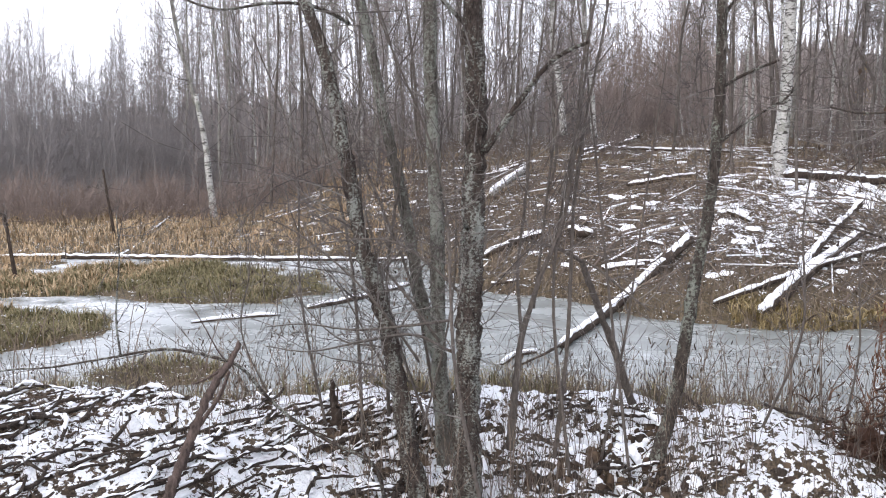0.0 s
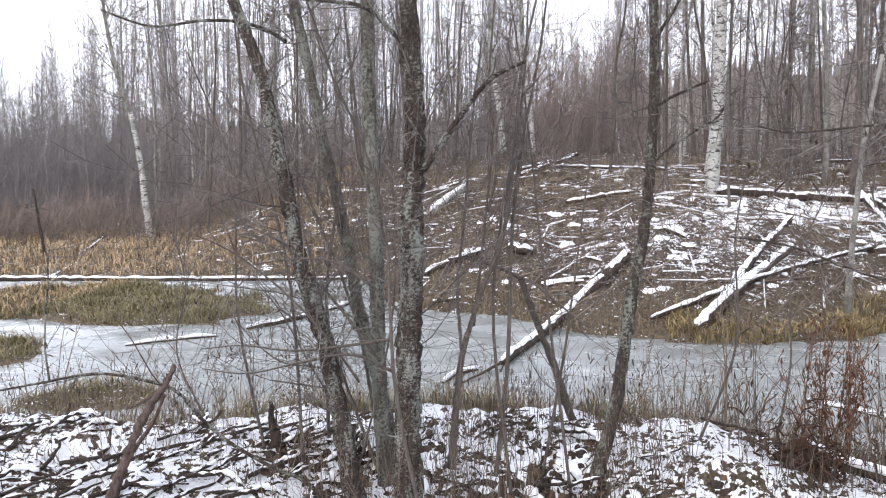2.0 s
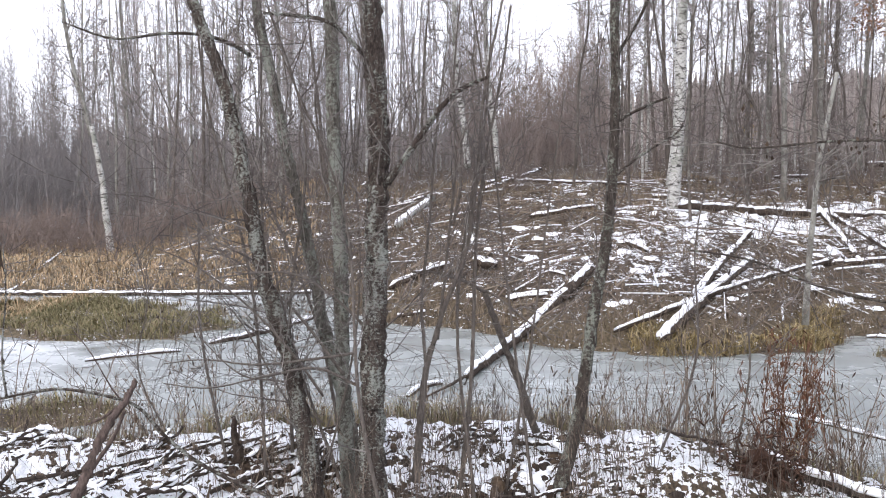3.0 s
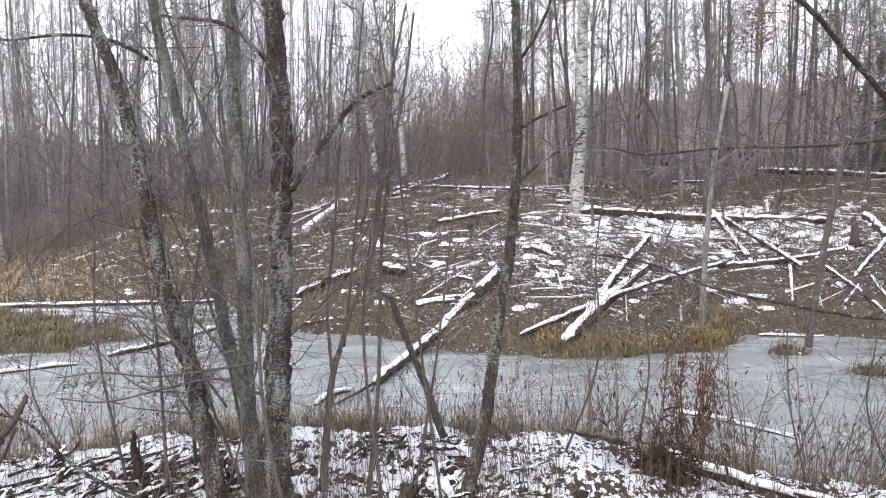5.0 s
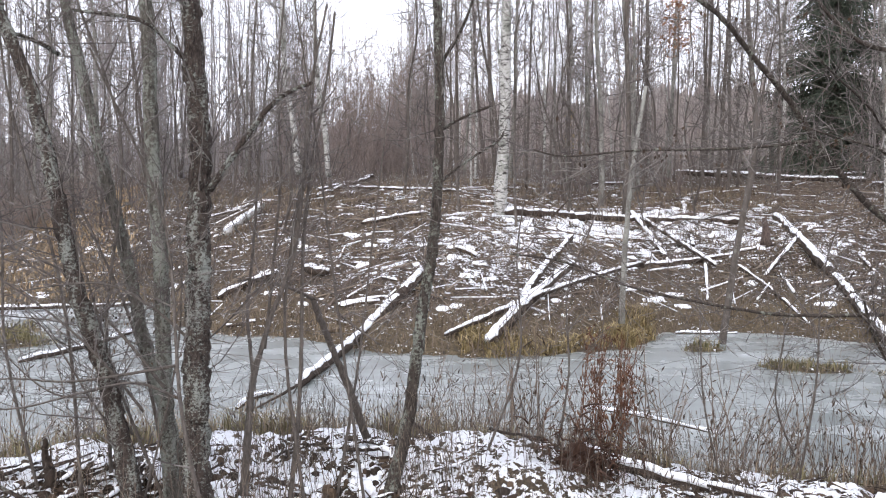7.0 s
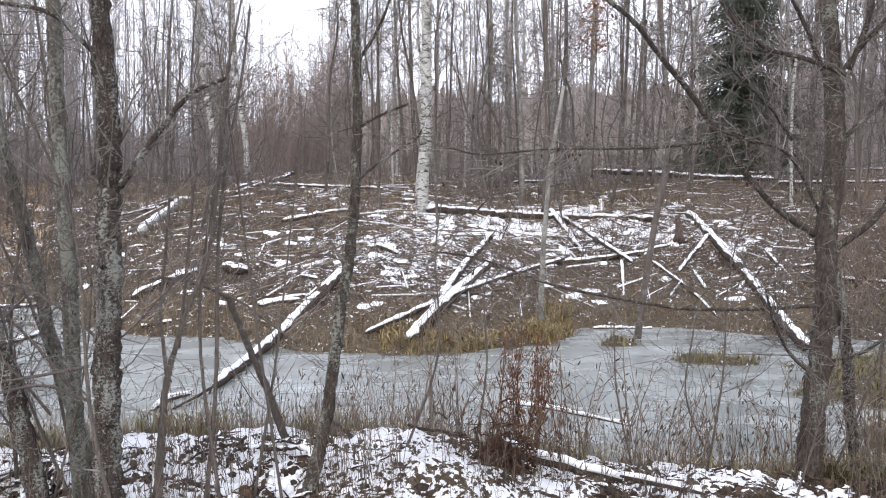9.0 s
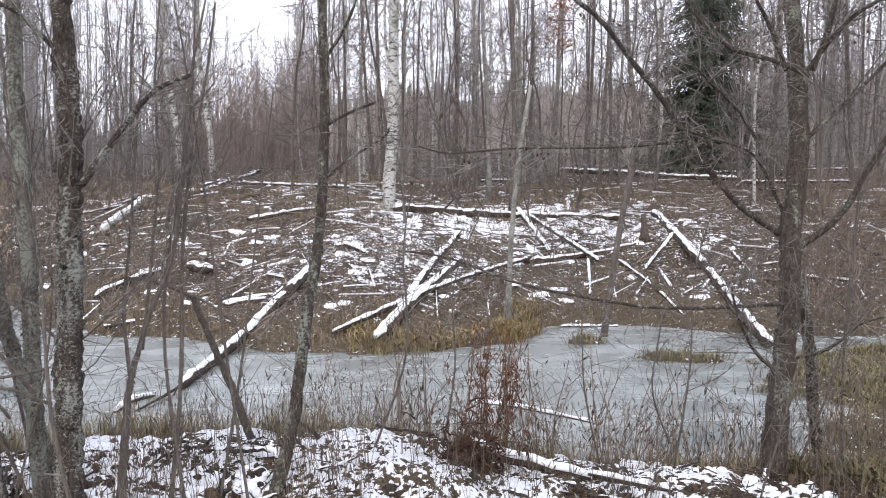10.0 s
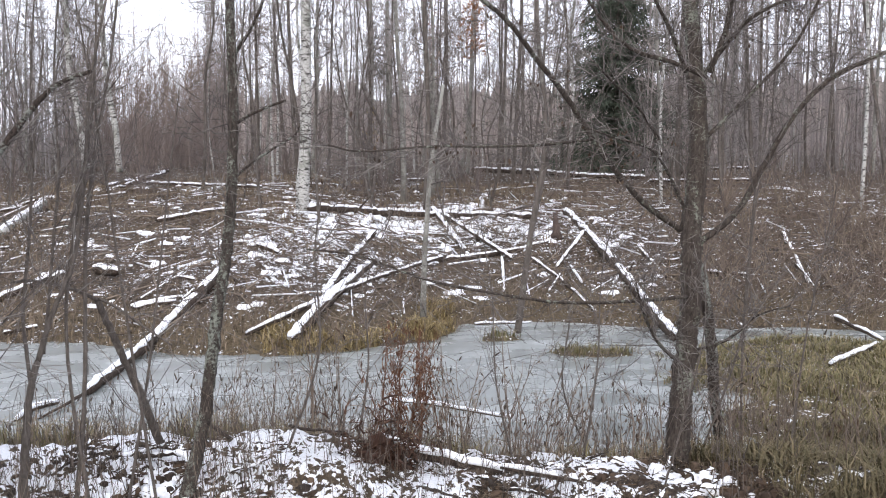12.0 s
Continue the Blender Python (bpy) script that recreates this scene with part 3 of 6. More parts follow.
fallen_log([(14.20, 26.20, 2.51), (16.78, 24.35, 2.54)], 0.051, "far snowy log among the trees", seed=22, lift=2.0, snow=1.1)
fallen_log([(15.67, 31.19, 2.88), (24.64, 35.40, 3.24)], 0.058, "thin far snowy log among the trees", seed=23, lift=2.0, snow=1.1)
fallen_log([(-1.87, 27.97, 2.39), (1.58, 24.95, 2.29)], 0.054, "thin snowy log along the upper slope", seed=24, lift=1.8, snow=1.1)
fallen_log([(-1.05, 20.53, 1.58), (-0.32, 20.62, 1.70), (0.50, 21.22, 1.81)], 0.055, "dark log with snow on the slope", seed=25)
fallen_log([(-2.67, 26.72, 2.31), (-1.47, 40.03, 3.02)], 0.072, "thin snowy branch on the upper slope", seed=26, snow=0.85)
fallen_log([(-4.41, 21.49, 1.23), (-3.98, 24.67, 1.86)], 0.119, "pale birch log lying up the slope", BIRCH, snow=0.9, seed=27)
fallen_log([(-3.47, 16.20, 0.36), (-2.99, 16.50, 0.58), (-2.44, 17.01, 0.76)], 0.065, "dark log with snow on the lower bank", seed=28)
fallen_log([(-1.16, 15.08, 0.37), (-0.27, 14.86, 0.54)], 0.044, "short snowy log above the pond", seed=29)
fallen_log([(-0.44, 15.87, 0.79), (0.01, 15.49, 0.73)], 0.030, "snowy branch on the bank", seed=30)
fallen_log([(-7.52, 25.42, 1.35), (-6.12, 25.05, 1.46), (-4.62, 25.14, 1.80)], 0.050, "thin snowy pole on the slope", seed=31)
fallen_log([(-14.21, 15.99, 0.05), (-12.04, 16.92, -0.00), (-8.86, 17.44, -0.00), (-5.63, 18.31, -0.00)], 0.051, "long snow-covered log frozen into the pond", seed=32, stubs=4, taper=0.8, lift=0.7, snow=1.2)
fallen_log([(-6.50, 10.81, -0.00), (-6.10, 11.23, -0.00), (-5.55, 11.68, -0.00)], 0.034, "snowy log at the edge of a sedge islet", seed=33, stubs=2, lift=0.15, snow=1.3)
fallen_log([(-5.36, 12.26, -0.00), (-4.93, 13.19, -0.00), (-4.51, 15.16, -0.00)], 0.042, "dark log with snow in the ice", seed=34, snow=1.3, stubs=2, lift=0.5)
fallen_log([(-7.67, 21.05, 0.32), (-6.78, 22.11, 0.67)], 0.042, "thin snowy pole on the wooded slope", seed=35, snow=0.9)
fallen_log([(-6.66, 20.28, 0.25), (-5.53, 20.32, 0.48)], 0.039, "thin snowy branch on the wooded slope", seed=36, snow=0.9)
fallen_log([(-11.05, 20.99, 0.07), (-10.80, 22.06, 0.16)], 0.043, "short pale log in the marsh grass", FRESHWOOD, seed=37, snow=0.8)
fallen_log([(-14.63, 16.99, -0.00), (-15.59, 19.08, -0.00)], 0.036, "pale branch sticking out of the marsh", FRESHWOOD, seed=38, snow=0.7)
fallen_log([(-23.04, 46.07, 0.46), (-17.30, 37.42, 0.73)], 0.117, "snowy log among the trees", seed=39)
fallen_log([(2.00, 9.43, -0.00), (2.39, 9.17, -0.00), (3.07, 8.39, -0.01)], 0.021, "straight snowy pole lying on the ice", seed=40, taper=0.9, lift=0.2, snow=1.3)
fallen_log([(4.53, 14.42, -0.00), (5.56, 14.36, -0.00)], 0.028, "snow-dusted log at the far edge of the ice", seed=41, snow=0.9, lift=0.2)
fallen_log([(1.23, 6.05, 0.54), (1.39, 5.88, 0.49), (1.64, 5.72, 0.47), (1.99, 5.55, 0.40)], 0.045, "snowy log lying along the near bank", seed=42, lift=0.9, snow=1.05, stubs=3)
fallen_log([(1.94, 5.45, 0.49), (2.40, 5.15, 0.45)], 0.019, "snowy branch on the near bank", seed=43, lift=0.8)
fallen_log([(-5.46, 21.72, 0.80), (-3.91, 19.78, 1.08)], 0.041, "snow-dusted branch on the wooded slope", seed=44, snow=0.9)
fallen_log([(-1.97, 17.11, 0.79), (-1.49, 16.88, 0.73)], 0.100, "snow-covered stub of a log on the bank", seed=45, snow=1.6)
fallen_log([(7.24, 16.55, 0.74), (7.00, 15.44, 0.52)], 0.036, "small snowy branch on the slope", seed=46)
fallen_log([(-1.03, 14.77, 0.40), (-0.44, 14.74, 0.49)], 0.044, "short log with snow above the pond", seed=47)


fallen_log([(-11.96, 16.91, -0.00), (-13.42, 20.39, -0.00)], 0.037, "grey branch sticking out of the marsh ice", SNAGWOOD, seed=61, snow=0.8)
fallen_log([(-13.79, 20.77, 0.02), (-16.42, 26.27, 0.11)], 0.039, "snowy branch in the marsh grass", seed=62, snow=0.9)
fallen_log([(-18.72, 29.20, 0.11), (-19.38, 32.31, 0.13)], 0.051, "snowy branch at the edge of the brush", seed=63, snow=0.9)
fallen_log([(-8.39, 20.92, 0.22), (-7.58, 21.24, 0.40)], 0.041, "snowy branch on the wooded slope", seed=64, snow=0.9)
fallen_log([(-8.00, 22.67, 0.72), (-7.55, 23.81, 0.98)], 0.046, "snowy branch on the wooded slope", seed=65, snow=0.9)
fallen_log([(-7.58, 27.92, 1.71), (-7.74, 32.64, 2.42)], 0.062, "thin snowy pole on the upper slope", seed=66, snow=0.9)
fallen_log([(-3.01, 14.75, 0.08), (-2.52, 14.73, 0.16)], 0.039, "short snowy log above the pond", seed=67)
fallen_log([(-2.62, 26.17, 2.18), (-1.37, 33.21, 2.81)], 0.064, "thin snowy branch on the upper slope", seed=68, snow=0.9)
fallen_log([(-5.28, 25.70, 1.64), (-4.16, 25.33, 1.98)], 0.068, "snowy log on the wooded slope", seed=69)
fallen_log([(6.60, 30.75, 2.56), (7.88, 30.87, 2.61)], 0.061, "short snowy log below the trees", seed=70)
fallen_log([(0.99, 17.27, 1.22), (1.37, 16.97, 1.07)], 0.056, "short snow-covered log on the bank", seed=71)
fallen_log([(9.15, 17.27, 1.07), (8.62, 15.10, 0.62)], 0.037, "thin snowy pole on the slope", seed=72, snow=0.9)
fallen_log([(6.15, 17.72, 0.84), (5.51, 15.71, 0.36)], 0.038, "thin snowy stick on the slope", seed=73)
fallen_log([(9.44, 15.23, 0.72), (10.34, 14.61, 0.67)], 0.034, "snowy pole on the far bank", seed=74, snow=0.9)
fallen_log([(8.91, 15.85, 0.85), (10.01, 15.97, 0.94)], 0.041, "snowy pole on the far bank", seed=75, snow=0.9)

fallen_log([(-4.37, 4.68, 0.40), (-4.52, 5.13, 0.40), (-4.62, 5.53, 0.40)], 0.032, "dark log with snow heaped on the near bank", OLDSTICK, seed=81, lift=0.0, snow=1.1, stubs=1)
fallen_log([(-4.03, 4.70, 0.40), (-3.81, 4.86, 0.40), (-3.65, 5.10, 0.40)], 0.017, "dark branch with snow on the near bank", OLDSTICK, seed=82, lift=0.0, snow=0.9)
fallen_log([(-2.86, 4.42, 0.40), (-2.78, 4.69, 0.40), (-2.72, 5.02, 0.40)], 0.014, "dark branch with a little snow on the near bank", OLDSTICK, seed=83, lift=0.0, snow=0.8)
fallen_log([(-4.00, 4.85, 0.40), (-3.93, 5.08, 0.40), (-3.91, 5.30, 0.40)], 0.019, "dark branch with snow on the near bank", OLDSTICK, seed=84, lift=0.0, snow=1.0)
fallen_log([(-3.35, 4.50, 0.40), (-3.27, 4.82, 0.40), (-3.07, 4.96, 0.40)], 0.015, "dark branch with snow on the near bank", OLDSTICK, seed=85, lift=0.0, snow=0.9)


# ---------- near trees ----------
def tree(at, label, group=""):
    return thing("alder_tree", at, label, "tree", group)


# the tall stem in the middle of the alder clump
rng = np.random.RandomState(11)
pts, r0, r1 = [(-1.19, 5.00, 0.23), (-1.20, 5.00, 0.95), (-1.17, 5.00, 1.96), (-1.15, 5.00, 2.62), (-1.18, 5.00, 3.25), (-1.21, 5.00, 3.81), (-1.20, 5.00, 4.53)], 0.081, 0.045
t1 = tree(pts[0], "upright alder stem with lichen-covered bark in a clump")
main = wood_part("trunk", pts, r0, r1, BARK, t1, rng, 14, 0.03, 0.09, 0.25)
pts, r0, r1 = [(-1.09, 4.95, 2.40), (-0.92, 4.86, 2.61), (-0.74, 4.78, 2.83), (-0.61, 4.69, 2.91), (-0.48, 4.60, 2.95)], 0.021, 0.010
arm = wood_part("branch", pts, r0, r1, BARK, t1, rng, 8, 0.04, 0.06)
pts, r0, r1 = [(-1.15, 5.00, 3.04), (-1.28, 4.90, 3.19), (-1.41, 4.80, 3.30), (-1.73, 4.70, 3.33)], 0.016, 0.008
arm2 = wood_part("branch", pts, r0, r1, BARK, t1, rng, 7, 0.04, 0.06)
st = Sticks()
grow_twigs(rng, st, arm, 7, 0.5, 0.006, 1)
grow_twigs(rng, st, arm2, 5, 0.5, 0.005, 1)
grow_twigs(rng, st, main, 34, 0.9, 0.006, 2, 0.25, 0.16)
twig_part(st, TWIG, t1)

# the leaning stem
rng = np.random.RandomState(12)
pts, r0, r1 = [(-1.50, 5.00, 0.23), (-1.70, 5.04, 1.25), (-1.89, 5.09, 1.84), (-2.02, 5.13, 2.46), (-2.15, 5.17, 2.98), (-2.30, 5.21, 3.33), (-2.46, 5.26, 3.76), (-2.65, 5.30, 4.50)], 0.061, 0.027
t2 = tree(pts[0], "leaning alder stem with flaky lichened bark in a clump")
lean = wood_part("trunk", pts, r0, r1, BARK, t2, rng, 12, 0.03, 0.09, 0.2)
st = Sticks()
grow_twigs(rng, st, lean, 34, 1.0, 0.006, 2, 0.18, 0.10)
grow_twigs(rng, st, lean[:len(lean) * 2 // 3], 24, 1.15, 0.005, 2, 0.15, -0.03, 1.7, 3, 0.0018)

for spec in (([(-1.51, 5.05, 1.12), (-1.69, 4.96, 1.41), (-1.91, 4.88, 1.68), (-2.19, 4.79, 1.92), (-2.39, 4.70, 2.03)], 0.010, 0.003), ([(-1.39, 5.05, 1.26), (-1.63, 5.09, 1.55), (-1.87, 5.12, 1.78), (-2.09, 5.16, 1.92), (-2.34, 5.20, 1.99)], 0.010, 0.003),
             ([(-1.29, 5.00, 1.40), (-1.56, 4.95, 1.36), (-1.87, 4.90, 1.33), (-2.17, 4.85, 1.36), (-2.40, 4.80, 1.34)], 0.010, 0.003), ([(-1.28, 5.00, 1.20), (-1.51, 4.90, 1.32), (-1.80, 4.80, 1.28), (-2.08, 4.70, 1.23), (-2.31, 4.60, 1.27)], 0.010, 0.003),
             ([(-1.59, 5.10, 0.97), (-1.76, 5.15, 1.16), (-2.07, 5.20, 1.19), (-2.31, 5.25, 1.35), (-2.47, 5.30, 1.51)], 0.008, 0.003), ([(-1.65, 5.10, 0.90), (-1.82, 5.03, 1.23), (-1.97, 4.97, 1.54), (-2.10, 4.90, 1.74)], 0.008, 0.003),
             ([(-1.21, 5.00, 1.53), (-1.41, 4.92, 1.74), (-1.64, 4.85, 1.88), (-1.96, 4.78, 1.87), (-2.25, 4.70, 1.80)], 0.010, 0.003)):
    pts, r0, r1 = spec
    low = wood_part("branch", pts, r0, r1, BARK_THIN, t2, rng, 6, 0.04, 0.06)
    grow_twigs(rng, st, low, 8, 0.42, 0.0032, 2, 0.15, 0.06, 1.0, 3, 0.0017)

dry = []
for _ in range(130):
    p = np.array((rng.uniform(-2.9, -1.2), rng.uniform(4.9, 5.6), rng.uniform(0.85, 1.75)))
    for _k in range(rng.randint(1, 4)):
        drop = np.array((rng.normal(0, 0.01), rng.normal(0, 0.01), -rng.uniform(0.015, 0.035)))
        e = np.cross(drop, rng.normal(0, 1, 3))
        e = e / np.linalg.norm(e) * rng.uniform(0.004, 0.008)
        c = p + rng.normal(0, 0.02, 3) - np.array(t2.location)
        dry.append((c, c + drop * 0.5 + e, c + drop, c + drop * 0.5 - e))
    st.add(p + np.array((0, 0, 0.01)), p + np.array((rng.normal(0, 0.1), rng.normal(0, 0.1), 0.22)), 0.0016, 0.0022)
tagged(part("dry_leaf_mass", mesh_of("dry_leaf_mass", np.array(dry).reshape(-1, 3), np.arange(len(dry) * 4).reshape(-1, 4), LEAF, False), t2, "few dark shrivelled leaves"), kind="stuff")

twig_part(st, TWIG, t2)

# the straight pale stem behind
rng = np.random.RandomState(13)
pts, r0, r1 = [(-1.42, 5.40, 0.10), (-1.48, 5.40, 1.04), (-1.49, 5.40, 1.92), (-1.53, 5.40, 2.64), (-1.54, 5.40, 3.33), (-1.57, 5.40, 3.84), (-1.59, 5.40, 4.67)], 0.052, 0.038
t3 = tree(pts[0], "straight grey-green alder stem in a clump")
third = wood_part("trunk", pts, r0, r1, BARK_PALE, t3, rng, 12, 0.04, 0.05, 0.2)
st = Sticks()
grow_twigs(rng, st, third, 30, 0.9, 0.006, 2, 0.25, 0.18)
twig_part(st, TWIG, t3)

# a thinner stem between them
rng = np.random.RandomState(14)
pts, r0, r1 = [(-1.39, 5.50, 0.38), (-1.49, 5.50, 0.94), (-1.63, 5.50, 1.44), (-1.71, 5.50, 1.88), (-1.85, 5.50, 2.51), (-1.96, 5.50, 3.04), (-2.07, 5.50, 3.56), (-2.16, 5.50, 4.07), (-2.22, 5.50, 4.57)], 0.046, 0.025
t4 = tree(pts[0], "slender bent alder stem in a clump")
fourth = wood_part("trunk", pts, r0, r1, BARK_PALE, t4, rng, 10, 0.04, 0.06, 0.2)
pts, r0, r1 = [(-2.11, 5.50, 3.22), (-2.18, 5.40, 3.27), (-2.33, 5.30, 3.32), (-2.55, 5.20, 3.32), (-2.83, 5.10, 3.28), (-3.11, 5.00, 3.37)], 0.014, 0.006
arm = wood_part("branch", pts, r0, r1, BARK, t4, rng, 6, 0.04, 0.05)
st = Sticks()
grow_twigs(rng, st, arm, 8, 0.5, 0.005, 1)
grow_twigs(rng, st, fourth, 34, 0.9, 0.006, 2, 0.25, 0.14)
twig_part(st, TWIG, t4)

# the lichened tree to the right of the clump
rng = np.random.RandomState(15)
pts, r0, r1 = [(-0.10, 5.60, 0.41), (0.01, 5.74, 0.86), (0.11, 5.89, 1.54), (0.20, 6.03, 2.13), (0.24, 6.17, 2.89), (0.23, 6.31, 3.68), (0.22, 6.46, 4.29), (0.25, 6.60, 5.05)], 0.043, 0.028
t5 = tree(pts[0], "slim alder with a mossy dark trunk on the near bank")
mid = wood_part("trunk", pts, r0, r1, BARK_MOSSY, t5, rng, 10, 0.04, 0.06, 0.2)
pts, r0, r1 = [(0.22, 6.20, 2.80), (0.38, 6.10, 2.89), (0.58, 6.00, 2.97)], 0.014, 0.008
arm = wood_part("branch", pts, r0, r1, BARK, t5, rng, 6, 0.04, 0.06)
pts, r0, r1 = [(0.25, 6.30, 3.29), (0.39, 6.20, 3.51), (0.50, 6.10, 3.80)], 0.014, 0.008
arm2 = wood_part("branch", pts, r0, r1, BARK, t5, rng, 6, 0.04, 0.06)
pts, r0, r1 = [(0.18, 6.10, 2.39), (0.37, 6.03, 2.56), (0.63, 5.97, 2.73), (0.66, 5.90, 2.79)], 0.012, 0.006
arm3 = wood_part("branch", pts, r0, r1, BARK, t5, rng, 6, 0.04, 0.06)
st = Sticks()
for a in (arm, arm2, arm3):
    grow_twigs(rng, st, a, 6, 0.4, 0.004, 1)
grow_twigs(rng, st, mid, 40, 0.8, 0.006, 2, 0.3, 0.16)
twig_part(st, TWIG, t5)

# the forked sapling
rng = np.random.RandomState(16)
pts, r0, r1 = [(-1.01, 5.40, 0.50), (-0.97, 5.40, 0.99), (-0.94, 5.40, 1.25), (-0.90, 5.40, 1.38)], 0.028, 0.019
t6 = tree(pts[0], "forked dark sapling on the near bank")
stem = wood_part("trunk", pts, r0, r1, BARK_THIN, t6, rng, 8, 0.04, 0.06, 0.2)
pts, r0, r1 = [(-0.90, 5.40, 1.38), (-0.82, 5.40, 1.64), (-0.69, 5.40, 1.98), (-0.62, 5.40, 2.49), (-0.58, 5.40, 2.97), (-0.47, 5.40, 3.52)], 0.016, 0.007
a1 = wood_part("branch", pts, r0, r1, BARK_THIN, t6, rng, 7, 0.04, 0.05)
pts, r0, r1 = [(-0.94, 5.40, 1.23), (-0.96, 5.40, 1.46), (-0.97, 5.40, 1.67), (-0.92, 5.40, 2.17), (-0.88, 5.40, 2.69), (-0.82, 5.40, 3.20)], 0.012, 0.005
a2 = wood_part("branch", pts, r0, r1, BARK_THIN, t6, rng, 7, 0.04, 0.05)
pts, r0, r1 = [(-0.87, 5.40, 1.42), (-0.84, 5.40, 1.67), (-0.80, 5.40, 2.06), (-0.76, 5.40, 2.51), (-0.77, 5.40, 3.03), (-0.73, 5.40, 3.54)], 0.010, 0.005
a3 = wood_part("branch", pts, r0, r1, BARK_THIN, t6, rng, 7, 0.04, 0.05)
st = Sticks()
for a in (a1, a2, a3):
    grow_twigs(rng, st, a, 12, 0.75, 0.0040, 2, 0.1, 0.10, 1.0, 4, 0.0018)
twig_part(st, TWIG, t6)

rng = np.random.RandomState(216)
pts, r0, r1 = [(-0.74, 5.50, 0.40), (-0.69, 5.50, 0.86), (-0.66, 5.50, 1.29), (-0.64, 5.50, 2.02), (-0.59, 5.50, 2.51), (-0.49, 5.50, 3.04), (-0.43, 5.50, 3.49)], 0.016, 0.007
t6b = thing("sapling", pts[0], "slim upright dark sapling on the near bank", "sapling", "thin shoots")
stem = wood_part("stem", pts, r0, r1, BARK_THIN, t6b, rng, 7, 0.05, 0.05)
st = Sticks()
grow_twigs(rng, st, stem, 14, 0.6, 0.0036, 2, 0.3, 0.1, 1.0, 4, 0.0018)
twig_part(st, TWIG, t6b)

# the bent dead stem over the bank
rng = np.random.RandomState(17)
pts, r0, r1 = [(-0.22, 6.30, 0.47), (-0.30, 6.12, 0.72), (-0.41, 5.95, 1.10), (-0.51, 5.77, 1.41), (-0.59, 5.60, 1.70)], 0.030, 0.020
t7 = thing("dead_sapling", pts[0], "snapped dark sapling bent over the bank", "tree")
stem = wood_part("trunk", pts, r0, r1, BARK_THIN, t7, rng, 8, 0.04, 0.07)
pts, r0, r1 = [(-0.59, 5.60, 1.70), (-0.75, 5.53, 1.79), (-0.93, 5.47, 1.84), (-1.03, 5.40, 1.84)], 0.014, 0.007
a1 = wood_part("branch", pts, r0, r1, BARK_THIN, t7, rng, 6, 0.04, 0.05)
pts, r0, r1 = [(-0.59, 5.60, 1.71), (-0.50, 5.57, 1.67), (-0.34, 5.53, 1.55), (-0.16, 5.50, 1.42)], 0.009, 0.005
a2 = wood_part("branch", pts, r0, r1, BARK_THIN, t7, rng, 6, 0.04, 0.05)
st = Sticks()
grow_twigs(rng, st, a1, 6, 0.4, 0.004, 1)
grow_twigs(rng, st, a2, 6, 0.4, 0.004, 1)
twig_part(st, TWIG, t7)

